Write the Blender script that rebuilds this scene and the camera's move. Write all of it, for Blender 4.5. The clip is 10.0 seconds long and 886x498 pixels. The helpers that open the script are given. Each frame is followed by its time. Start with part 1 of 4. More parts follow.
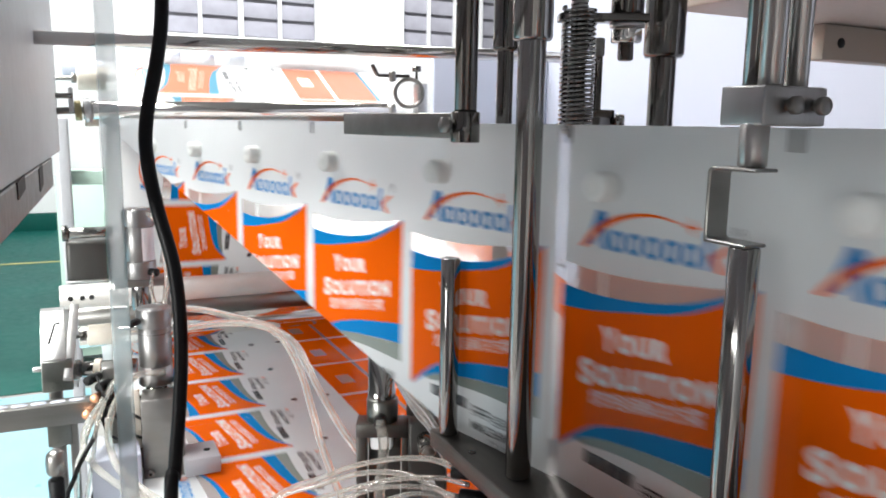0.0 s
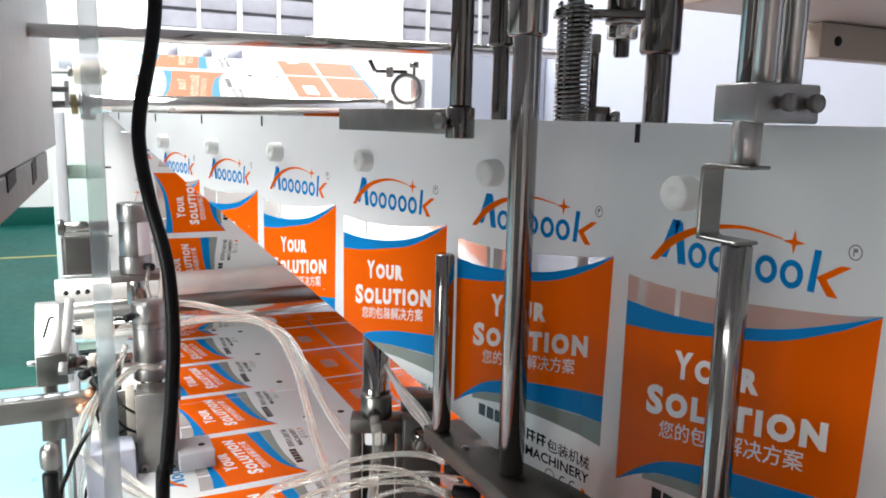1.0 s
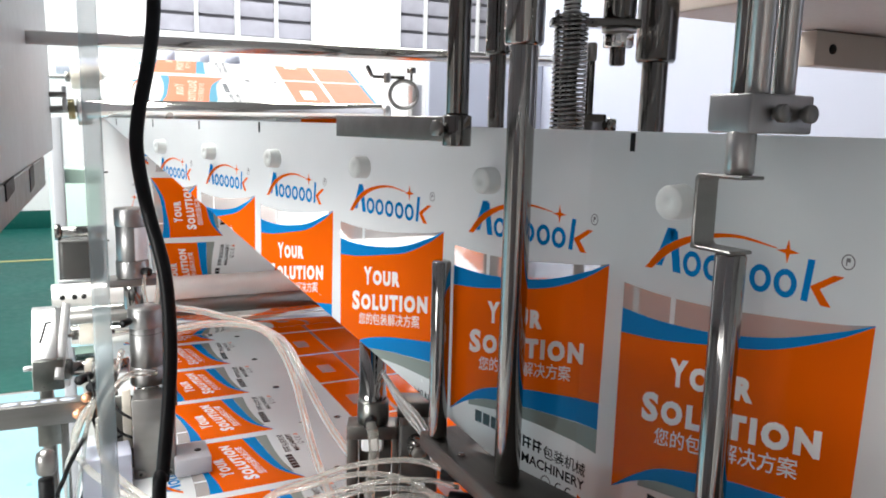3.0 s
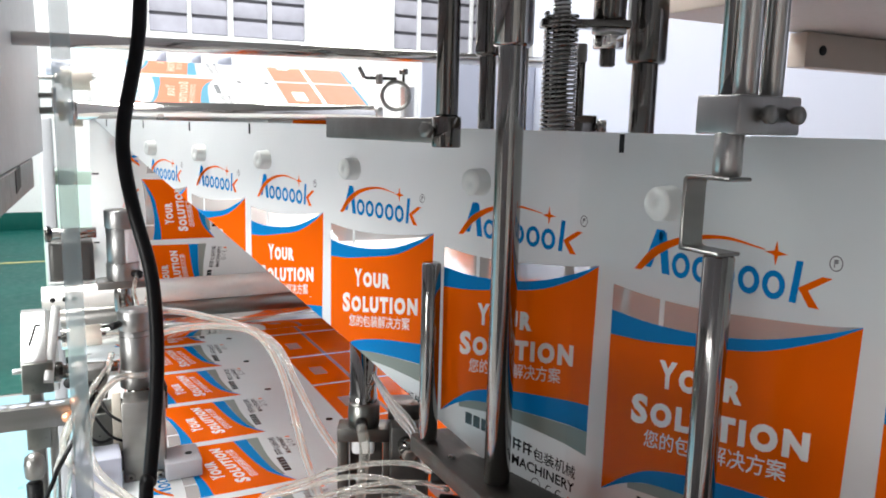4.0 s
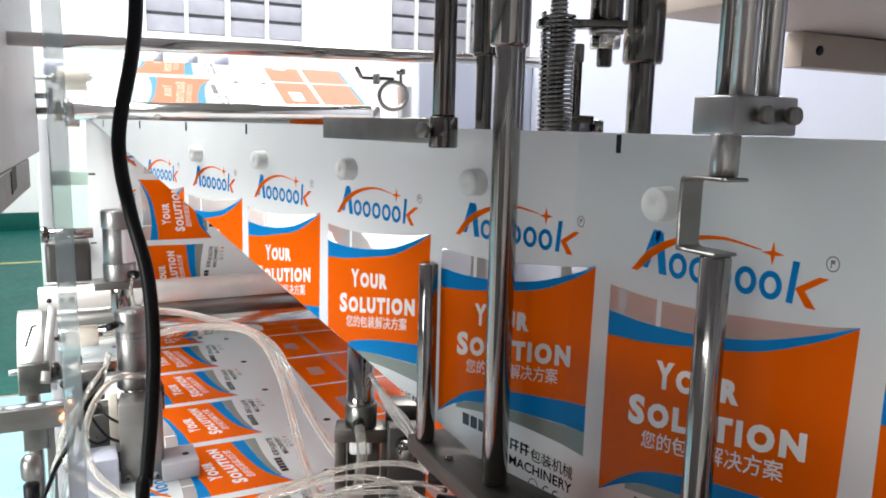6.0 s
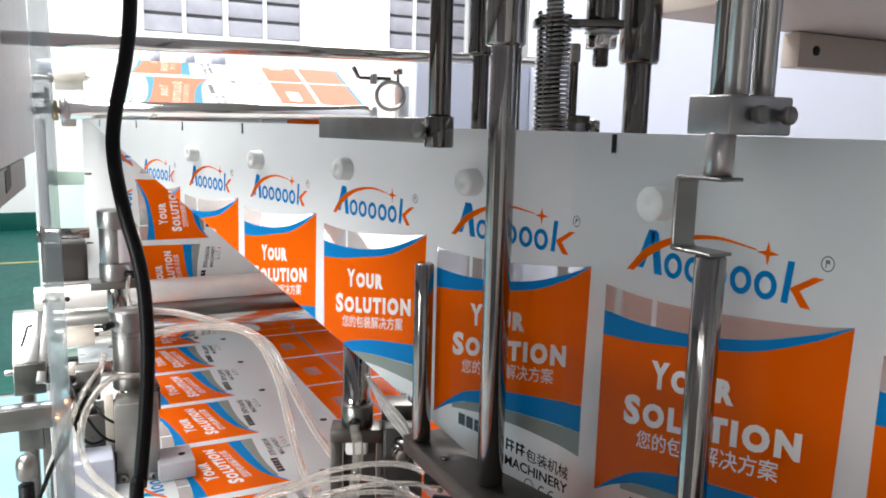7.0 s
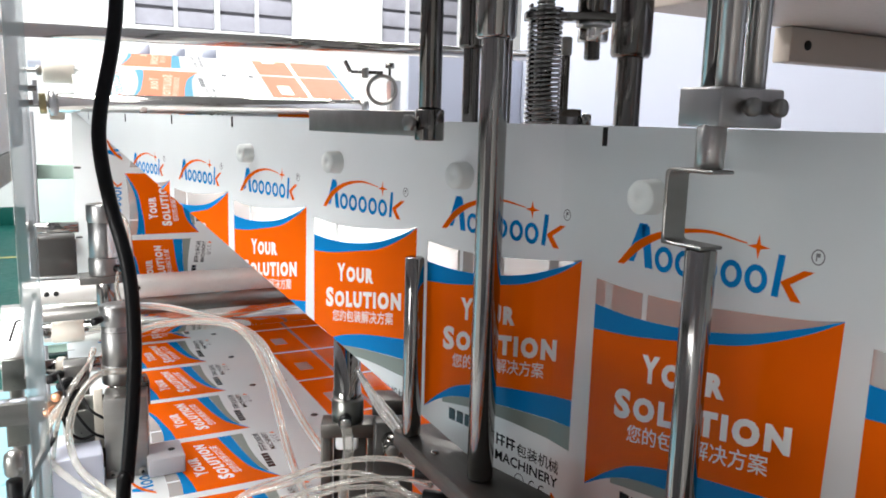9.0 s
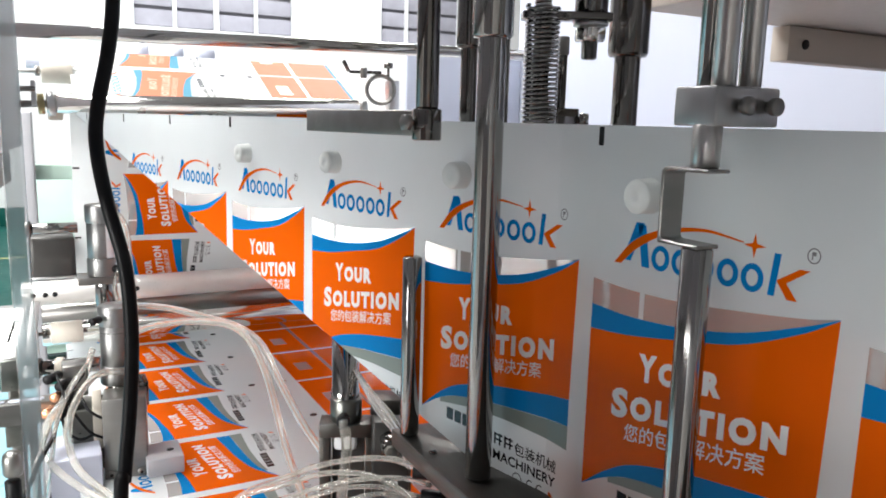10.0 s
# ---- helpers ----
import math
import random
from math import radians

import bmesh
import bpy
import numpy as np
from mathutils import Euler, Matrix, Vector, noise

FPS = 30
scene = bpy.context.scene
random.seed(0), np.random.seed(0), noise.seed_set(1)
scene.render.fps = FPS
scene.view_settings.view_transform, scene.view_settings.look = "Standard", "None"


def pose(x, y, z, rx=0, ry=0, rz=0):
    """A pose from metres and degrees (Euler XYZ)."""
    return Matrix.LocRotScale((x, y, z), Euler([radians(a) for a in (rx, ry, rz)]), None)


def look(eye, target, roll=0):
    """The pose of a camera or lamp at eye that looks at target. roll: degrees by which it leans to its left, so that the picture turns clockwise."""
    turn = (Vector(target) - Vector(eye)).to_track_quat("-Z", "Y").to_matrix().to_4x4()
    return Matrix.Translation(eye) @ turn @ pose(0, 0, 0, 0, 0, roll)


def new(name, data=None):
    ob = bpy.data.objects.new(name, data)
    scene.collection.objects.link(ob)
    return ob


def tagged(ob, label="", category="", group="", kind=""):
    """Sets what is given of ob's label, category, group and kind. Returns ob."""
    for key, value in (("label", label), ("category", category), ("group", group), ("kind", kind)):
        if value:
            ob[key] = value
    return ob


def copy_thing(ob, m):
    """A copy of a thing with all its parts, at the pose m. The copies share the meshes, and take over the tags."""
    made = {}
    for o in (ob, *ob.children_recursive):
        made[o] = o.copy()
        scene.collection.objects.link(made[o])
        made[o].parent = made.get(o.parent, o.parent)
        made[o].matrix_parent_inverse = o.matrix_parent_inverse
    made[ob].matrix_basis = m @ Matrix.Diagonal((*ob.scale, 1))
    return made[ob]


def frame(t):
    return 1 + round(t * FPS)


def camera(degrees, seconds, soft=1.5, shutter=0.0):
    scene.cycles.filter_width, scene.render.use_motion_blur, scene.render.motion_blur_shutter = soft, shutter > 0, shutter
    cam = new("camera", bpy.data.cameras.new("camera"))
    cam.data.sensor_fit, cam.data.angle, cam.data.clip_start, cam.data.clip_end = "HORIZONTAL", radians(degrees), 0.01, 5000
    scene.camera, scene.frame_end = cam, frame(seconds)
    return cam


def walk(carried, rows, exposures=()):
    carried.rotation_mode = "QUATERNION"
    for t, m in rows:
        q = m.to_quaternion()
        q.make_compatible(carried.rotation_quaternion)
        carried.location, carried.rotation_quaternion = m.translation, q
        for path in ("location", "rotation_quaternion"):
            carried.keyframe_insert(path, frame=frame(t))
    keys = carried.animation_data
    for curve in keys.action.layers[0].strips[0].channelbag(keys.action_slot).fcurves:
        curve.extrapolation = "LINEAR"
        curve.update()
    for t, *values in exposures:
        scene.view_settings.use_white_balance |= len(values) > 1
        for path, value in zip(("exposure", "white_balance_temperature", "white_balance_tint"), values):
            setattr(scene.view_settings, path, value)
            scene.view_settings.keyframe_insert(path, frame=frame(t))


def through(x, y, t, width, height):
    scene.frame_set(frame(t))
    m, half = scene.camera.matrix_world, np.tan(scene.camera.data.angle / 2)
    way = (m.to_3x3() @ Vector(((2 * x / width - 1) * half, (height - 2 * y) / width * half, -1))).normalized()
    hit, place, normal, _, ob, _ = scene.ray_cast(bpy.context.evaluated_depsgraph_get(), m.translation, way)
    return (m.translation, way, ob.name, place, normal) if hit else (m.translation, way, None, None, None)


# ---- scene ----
# ---- camera and its path ----
cam = camera(60.84, 10.0, 1.8, 0.5)
walk(cam, [
    (0, pose(-0.0092, 0.0033, 1.2491, 80.597, -0.905, -25.879)),
    (0.5, pose(-0.0081, 0.0023, 1.2495, 80.696, -0.947, -25.839)),
    (1, pose(-0.0064, 0.0027, 1.2486, 80.334, -1.262, -25.972)),
    (1.5, pose(-0.0050, 0.0030, 1.2487, 80.144, -1.376, -26.303)),
    (2, pose(-0.0073, 0.0023, 1.2504, 80.394, -1.401, -26.107)),
    (3.5, pose(-0.0058, 0.0009, 1.2511, 80.721, -1.453, -26.312)),
    (4, pose(-0.0031, 0.0015, 1.2512, 80.753, -1.377, -26.626)),
    (4.5, pose(-0.0060, 0.0013, 1.2521, 80.715, -1.361, -26.510)),
    (5, pose(-0.0069, 0.0010, 1.2526, 80.882, -1.536, -26.530)),
    (5.5, pose(-0.0048, 0.0018, 1.2521, 80.791, -1.402, -26.666)),
    (7, pose(-0.0005, 0.0019, 1.2512, 80.766, -1.395, -26.951)),
    (7.5, pose(-0.0021, 0.0018, 1.2529, 80.946, -1.348, -27.025)),
    (8, pose(-0.0020, 0.0021, 1.2527, 80.833, -1.413, -27.269)),
    (8.5, pose(0.0002, 0.0027, 1.2513, 80.641, -1.471, -27.407)),
    (9, pose(0.0022, 0.0036, 1.2497, 80.432, -1.549, -27.493)),
    (9.5, pose(0.0032, 0.0041, 1.2485, 80.267, -1.536, -27.576)),
    (10, pose(0.0035, 0.0027, 1.2495, 80.431, -1.452, -27.532)),
], exposures=[(0, 0.0), (10, 0.0)])

# ---- world and light: bright factory hall with far windows, lit by unseen added lamps ----
world = bpy.data.worlds.new("world")
scene.world = world
world.use_nodes = True
world.node_tree.nodes["Background"].inputs[0].default_value = (0.85, 0.93, 1.0, 1)
world.node_tree.nodes["Background"].inputs[1].default_value = 0.6


def area(name, x, y, z, target, sx, sy, watts, color):
    data = bpy.data.lights.new(name, "AREA")
    data.shape, data.size, data.size_y, data.energy, data.color = "RECTANGLE", sx, sy, watts, color
    ob = new(name, data)
    ob.matrix_world = look((x, y, z), target)
    return ob


# unseen overhead lamps, placed to balance brightness on far wall and film
area("ceiling_light", 1.5, 8.0, 3.7, (1.5, 8.6, 0), 7.0, 1.0, 230, (0.97, 0.98, 1.0))
area("ceiling_light", 1.9, 3.9, 3.7, (1.9, 3.9, 0), 1.2, 1.5, 175, (1.0, 0.985, 0.965))
area("ceiling_light", -1.1, 1.8, 3.7, (-1.1, 1.8, 0), 1.4, 2.4, 328, (1.0, 0.985, 0.965))
area("ceiling_light", -1.2, -1.5, 3.7, (-1.2, -1.5, 0), 1.6, 1.2, 70, (1.0, 0.985, 0.97))
# side lamp added to brighten the rising and standing film
area("window_light", -6.02, -2.6, 1.8, (0.0, -2.3, 1.7), 4.4, 2.0, 590, (1.0, 0.99, 0.97))

# ---- materials ----


def shader(name, color, rough=0.5, metal=0.0, var=0.08, scale=40.0, bump=0.05, bscale=200.0, stretch=(1, 1, 1), trans=0.0, coat=0.0, ior=1.45):
    m = bpy.data.materials.new(name)
    m.use_nodes = True
    n, l = m.node_tree.nodes, m.node_tree.links
    p = n["Principled BSDF"]
    p.inputs["Metallic"].default_value = metal
    p.inputs["Transmission Weight"].default_value = trans
    p.inputs["Coat Weight"].default_value = coat
    p.inputs["IOR"].default_value = ior
    tc = n.new("ShaderNodeTexCoord")
    mp = n.new("ShaderNodeMapping")
    mp.inputs["Scale"].default_value = stretch
    l.new(tc.outputs["Object"], mp.inputs[0])
    a, b = n.new("ShaderNodeTexNoise"), n.new("ShaderNodeTexNoise")
    a.inputs["Scale"].default_value, b.inputs["Scale"].default_value = scale, bscale
    a.inputs["Detail"].default_value, b.inputs["Detail"].default_value = 4, 3
    l.new(mp.outputs[0], a.inputs[0])
    l.new(mp.outputs[0], b.inputs[0])
    ramp = n.new("ShaderNodeMapRange")
    ramp.inputs[1].default_value, ramp.inputs[2].default_value = 0.3, 0.7
    ramp.inputs[3].default_value, ramp.inputs[4].default_value = 1 - var, 1 + var
    l.new(a.outputs[0], ramp.inputs[0])
    mul = n.new("ShaderNodeVectorMath")
    mul.operation = "SCALE"
    mul.inputs[0].default_value = color
    l.new(ramp.outputs[0], mul.inputs["Scale"])
    l.new(mul.outputs[0], p.inputs["Base Color"])
    rr = n.new("ShaderNodeMapRange")
    rr.inputs[3].default_value, rr.inputs[4].default_value = max(0.02, rough * 0.75), min(1, rough * 1.3)
    l.new(b.outputs[0], rr.inputs[0])
    l.new(rr.outputs[0], p.inputs["Roughness"])
    if bump:
        bp = n.new("ShaderNodeBump")
        bp.inputs["Strength"].default_value, bp.inputs["Distance"].default_value = bump, 0.001
        l.new(b.outputs[0], bp.inputs["Height"])
        l.new(bp.outputs[0], p.inputs["Normal"])
    return m


def film_shader(name, color, through=0.35, rough=0.19, var=0.015, wave=0.15, gloss=0.35):
    """Printed plastic film: glossy, a little light comes through, softly rippled."""
    m = shader(name, color, rough, 0, var, 25, 0, 60)
    n, l = m.node_tree.nodes, m.node_tree.links
    p = n["Principled BSDF"]
    p.inputs["Specular IOR Level"].default_value = gloss
    tr = n.new("ShaderNodeBsdfTranslucent")
    tr.inputs[0].default_value = (*color, 1)
    mix = n.new("ShaderNodeMixShader")
    mix.inputs[0].default_value = through
    l.new(p.outputs[0], mix.inputs[1])
    l.new(tr.outputs[0], mix.inputs[2])
    l.new(mix.outputs[0], n["Material Output"].inputs[0])
    w = n.new("ShaderNodeTexNoise")
    w.inputs["Scale"].default_value, w.inputs["Detail"].default_value = 9, 0
    tc = n.new("ShaderNodeTexCoord")
    mp = n.new("ShaderNodeMapping")
    mp.inputs["Scale"].default_value = (1.6, 0.45, 1)
    l.new(tc.outputs["Object"], mp.inputs[0])
    l.new(mp.outputs[0], w.inputs[0])
    bp = n.new("ShaderNodeBump")
    bp.inputs["Strength"].default_value, bp.inputs["Distance"].default_value = wave, 0.01
    l.new(w.outputs[0], bp.inputs["Height"])
    l.new(bp.outputs[0], p.inputs["Normal"])
    return m


WHITE_FILM = film_shader("white_film", (0.76, 0.797, 0.80), through=0.38, rough=0.13, gloss=0.5)
ORANGE = film_shader("orange_print", (0.88, 0.150, 0.002), 0.45, 0.12, gloss=0.13)
BLUE = film_shader("blue_print", (0.006, 0.25, 0.60), 0.4, 0.12, gloss=0.13)
ORANGE_BACK = film_shader("orange_print_from_behind", (0.60, 0.20, 0.125), 0.2, 0.5, gloss=0.05)
BLUE_BACK = film_shader("blue_print_from_behind", (0.10, 0.27, 0.37), 0.2, 0.5, gloss=0.05)
PRINT_BACK = film_shader("white_print_from_behind", (0.60, 0.42, 0.34), 0.2, 0.5, gloss=0.05)
WHITE_BACK = film_shader("white_film_from_behind", (0.72, 0.735, 0.73), 0.3, 0.5, gloss=0.08)
CLEAR_BACK = film_shader("clear_strip_from_behind", (0.48, 0.50, 0.51), 0.2, gloss=0.2)
GREY_BACK = film_shader("black_print_from_behind", (0.14, 0.15, 0.16), 0.1, gloss=0.2)
PRINT_WHITE = film_shader("white_print", (0.86, 0.84, 0.80), 0.15)
CLEAR_FILM = film_shader("clear_film", (0.52, 0.48, 0.46), 0.10, 0.1, gloss=0.5)
_n, _l = CLEAR_FILM.node_tree.nodes, CLEAR_FILM.node_tree.links
_clear, _mix, _film = _n.new("ShaderNodeBsdfTransparent"), _n.new("ShaderNodeMixShader"), _n["Material Output"].inputs[0].links[0].from_socket
_mix.inputs[0].default_value = 0.44
_l.new(_film, _mix.inputs[1])
_l.new(_clear.outputs[0], _mix.inputs[2])
_l.new(_mix.outputs[0], _n["Material Output"].inputs[0])
WINDOW_FILM = film_shader("grey_green_clear_film", (0.28, 0.32, 0.29), 0.3, 0.15)
BLACK_PRINT = film_shader("black_print", (0.02, 0.02, 0.022), 0.0)
GREY_PRINT = film_shader("grey_print", (0.22, 0.22, 0.23), 0.0)
VALVE = shader("white_plastic_valve", (0.74, 0.77, 0.75), 0.45, 0, 0.03)
MINT = shader("mint_enamel", (0.40, 0.53, 0.46), 0.5, 0, 0.04, 6)
STEEL = shader("polished_steel", (0.30, 0.295, 0.285), 0.10, 1, 0.06, 30, 0.02, 300, (1, 1, 0.05))
DARK_STEEL = shader("dark_steel", (0.15, 0.143, 0.135), 0.12, 1, 0.12, 40, 0.03, 250)
BRUSHED = shader("brushed_steel", (0.27, 0.262, 0.25), 0.34, 1, 0.10, 60, 0.05, 400, (0.1, 1, 1))
PLATE_STEEL = shader("oiled_plate_steel", (0.115, 0.11, 0.102), 0.36, 1, 0.16, 50, 0.06, 350, (1, 0.12, 1))
ALU = shader("anodised_aluminium", (0.60, 0.60, 0.60), 0.34, 1, 0.05, 50, 0.03, 500)
PAINT_GREY = shader("light_grey_enamel", (0.40, 0.405, 0.43), 0.45, 0, 0.04, 8, 0.03, 120)
# the grey enamel again, darkened: the flange's shade is put into the colour
PAINT_GREY_SHADED = shader("shaded_grey_enamel", (0.10, 0.105, 0.105), 0.4, 0, 0.06, 8, 0.03, 120)
PAINT_BEIGE = shader("beige_enamel", (0.52, 0.46, 0.40), 0.5, 0, 0.05, 8, 0.04, 150)
PAINT_WHITE = shader("white_enamel", (0.45, 0.48, 0.57), 0.4, 0, 0.02, 4, 0.02, 90)
NYLON = shader("cream_nylon", (0.72, 0.67, 0.58), 0.5, 0, 0.06, 40, 0.03, 200)
RUBBER = shader("black_rubber", (0.006, 0.006, 0.007), 0.42, 0, 0.15, 60, 0.05, 300)
RUBBER.node_tree.nodes["Principled BSDF"].inputs["Specular IOR Level"].default_value = 0.25
GUNMETAL = shader("gunmetal", (0.20, 0.205, 0.19), 0.3, 1, 0.08, 40, 0.03, 250)
# near-black: the shade inside holes and slots is put into the colour
DARK = shader("dark_hole", (0.01, 0.01, 0.01), 0.7, 0, 0.1)
MOTOR = shader("dark_grey_motor", (0.06, 0.058, 0.055), 0.4, 0.3, 0.1, 30, 0.05, 150)
SATIN_ALU = shader("satin_aluminium", (0.34, 0.34, 0.335), 0.40, 1, 0.06, 50, 0.04, 400)
BRIGHT_STEEL = shader("ground_steel", (0.50, 0.49, 0.475), 0.30, 1, 0.06, 40, 0.03, 400, (1, 1, 0.08))
BLOCK_STEEL = shader("milled_steel", (0.42, 0.415, 0.41), 0.38, 1, 0.10, 90, 0.06, 500, (1, 1, 0.06))


def turned_grain(m):
    """Turning marks round the part spread its gloss along the axis."""
    n, l = m.node_tree.nodes, m.node_tree.links
    p = n["Principled BSDF"]
    tan = n.new("ShaderNodeTangent")
    tan.direction_type, tan.axis = "RADIAL", "Z"
    l.new(tan.outputs[0], p.inputs["Tangent"])
    p.inputs["Anisotropic"].default_value, p.inputs["Anisotropic Rotation"].default_value = 0.8, 0.25


for _m in (STEEL, SATIN_ALU, BRIGHT_STEEL):
    turned_grain(_m)
HOSE = shader("clear_tubing", (0.86, 0.84, 0.78), 0.08, 0, 0.06, 30, 0.0, 100, trans=0.80)
SATIN = shader("satin_white_metal", (0.60, 0.585, 0.56), 0.3, 0.35, 0.04, 30, 0.03, 300)
ACRYLIC = shader("acrylic_edge", (0.60, 0.76, 0.79), 0.35, 0, 0.03, 20, 0, 100)
_n, _l = ACRYLIC.node_tree.nodes, ACRYLIC.node_tree.links
_clear, _mix = _n.new("ShaderNodeBsdfTransparent"), _n.new("ShaderNodeMixShader")
_mix.inputs[0].default_value = 0.62
_l.new(_n["Principled BSDF"].outputs[0], _mix.inputs[1])
_l.new(_clear.outputs[0], _mix.inputs[2])
_l.new(_mix.outputs[0], _n["Material Output"].inputs[0])
GLASS = shader("clear_acrylic", (0.97, 1.0, 0.99), 0.03, 0, 0.0, 10, 0, 50, trans=1.0, ior=1.1)
CHROME = shader("chromed_steel", (0.80, 0.78, 0.74), 0.12, 1, 0.04, 30, 0.01, 300)
BRASS = shader("dull_brass", (0.42, 0.36, 0.20), 0.35, 1, 0.08)
COPPER = shader("copper_fitting", (0.75, 0.38, 0.22), 0.3, 1, 0.1)
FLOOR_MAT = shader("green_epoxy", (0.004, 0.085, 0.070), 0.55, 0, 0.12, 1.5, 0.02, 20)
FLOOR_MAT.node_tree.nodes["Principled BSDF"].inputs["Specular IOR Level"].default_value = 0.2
# pale blue is the glare on the floor, put into the colour
FLOOR_GLARE = shader("pale_blue_floor_glare", (0.22, 0.42, 0.50), 0.3, 0, 0.12, 2, 0.02, 20)
FLOOR_GREY = shader("grey_floor", (0.30, 0.29, 0.28), 0.4, 0, 0.08, 1.5, 0.02, 20)
YELLOW = shader("yellow_line_paint", (0.40, 0.38, 0.13), 0.5, 0, 0.1, 5)
WALL_MAT = shader("white_wall_paint", (0.82, 0.83, 0.83), 0.7, 0, 0.02, 2, 0.05, 60)
WALL_GREY = shader("grey_wall_paint", (0.25, 0.25, 0.26), 0.7, 0, 0.03, 2, 0.05, 60)
SLAT = shader("lilac_grey_slat", (0.36, 0.36, 0.41), 0.5, 0, 0.1, 5)
LOUVRE = shader("grey_louvre", (0.27, 0.27, 0.30), 0.5, 0, 0.1, 5)
LABEL = shader("white_sticker", (0.75, 0.76, 0.78), 0.5, 0, 0.03)

# ---- mesh helpers ----


def part(name, bm, material, parent=None, label=""):
    me = bpy.data.meshes.new(name)
    bm.to_mesh(me)
    bm.free()
    for m in (material if isinstance(material, (list, tuple)) else [material]):
        me.materials.append(m)
    ob = new(name, me)
    ob.parent = parent
    if label:
        ob["label"] = label
    return ob


def thing(name, label, category, group="", at=(0, 0, 0), rz=0, kind=""):
    ob = new(name)
    ob.empty_display_size = 0.02
    ob.matrix_basis = pose(*at, 0, 0, rz)
    return tagged(ob, label, category, group, kind)


def smooth(bm, angle=40):
    for f in bm.faces:
        f.smooth = True
    for e in bm.edges:
        if len(e.link_faces) == 2 and e.calc_face_angle(0) > radians(angle):
            e.smooth = False
    return bm


def box(x0, x1, y0, y1, z0, z1, bevel=0.001, m=None):
    bm = bmesh.new()
    bmesh.ops.create_cube(bm, size=1)
    for v in bm.verts:
        v.co = ((x0 + x1) / 2 + v.co.x * (x1 - x0), (y0 + y1) / 2 + v.co.y * (y1 - y0), (z0 + z1) / 2 + v.co.z * (z1 - z0))
    if bevel:
        bmesh.ops.bevel(bm, geom=bm.edges[:], offset=bevel, segments=2, affect="EDGES", profile=0.5)
    if m is not None:
        bmesh.ops.transform(bm, matrix=m, verts=bm.verts)
    return smooth(bm, 50)


def lathe(profile, a, b, sides=32, caps=True):
    """A turned part along the line a to b; profile: (share of the length, radius)."""
    bm = bmesh.new()
    a, b = Vector(a), Vector(b)
    q = (b - a).to_track_quat("Z", "Y")
    rings = []
    for t, r in profile:
        c = a.lerp(b, t)
        rings.append([bm.verts.new(c + q @ Vector((r * math.cos(2 * math.pi * i / sides), r * math.sin(2 * math.pi * i / sides), 0))) for i in range(sides)])
    for p, n in zip(rings, rings[1:]):
        for i in range(sides):
            bm.faces.new((p[i], p[(i + 1) % sides], n[(i + 1) % sides], n[i]))
    if caps:
        bm.faces.new(rings[0][::-1])
        bm.faces.new(rings[-1])
    return smooth(bm)


def rod(a, b, r, chamfer=0.001, sides=32):
    k = min(0.3, chamfer / (Vector(b) - Vector(a)).length)
    return lathe([(0, r - chamfer), (k, r), (1 - k, r), (1, r - chamfer)], a, b, sides)


def pipe(points, r, sides=12, steps=8):
    """A smooth hose through the points."""
    pts = [Vector(p) for p in points]
    pts = [pts[0] * 2 - pts[1]] + pts + [pts[-1] * 2 - pts[-2]]
    line = []
    for i in range(1, len(pts) - 2):
        p0, p1, p2, p3 = pts[i - 1:i + 3]
        for k in range(steps):
            t = k / steps
            line.append(0.5 * (2 * p1 + (p2 - p0) * t + (2 * p0 - 5 * p1 + 4 * p2 - p3) * t * t + (3 * p1 - p0 - 3 * p2 + p3) * t ** 3))
    line.append(pts[-2])
    bm = bmesh.new()
    n = (line[1] - line[0]).orthogonal().normalized()
    rings = []
    for i, c in enumerate(line):
        d = (line[min(i + 1, len(line) - 1)] - line[max(i - 1, 0)]).normalized()
        n = (n - d * n.dot(d)).normalized()
        b = d.cross(n)
        rings.append([bm.verts.new(c + r * (n * math.cos(2 * math.pi * k / sides) + b * math.sin(2 * math.pi * k / sides))) for k in range(sides)])
    for p, q in zip(rings, rings[1:]):
        for k in range(sides):
            bm.faces.new((p[k], p[(k + 1) % sides], q[(k + 1) % sides], q[k]))
    bm.faces.new(rings[0][::-1])
    bm.faces.new(rings[-1])
    return smooth(bm, 60)


def join(*bms):
    out = bms[0]
    for b in bms[1:]:
        me = bpy.data.meshes.new("joining")
        b.to_mesh(me)
        out.from_mesh(me)
        b.free()
        bpy.data.meshes.remove(me)
    return out


def prism(outline, depth, m):
    """An outline in the plane, made thick, placed by m."""
    bm = bmesh.new()
    f = bm.faces.new([bm.verts.new((x, y, 0)) for x, y in outline])
    ext = bmesh.ops.extrude_face_region(bm, geom=[f])
    bmesh.ops.translate(bm, vec=(0, 0, depth), verts=[v for v in ext["geom"] if isinstance(v, bmesh.types.BMVert)])
    bmesh.ops.recalc_face_normals(bm, faces=bm.faces)
    bmesh.ops.bevel(bm, geom=bm.edges[:], offset=0.0006, segments=1, affect="EDGES")
    bmesh.ops.transform(bm, matrix=m, verts=bm.verts)
    return smooth(bm, 35)


# ---- the hall ----
def plain(name, bm, mat, label, category):
    return tagged(part(name, bm, mat), label, category, kind="structure")


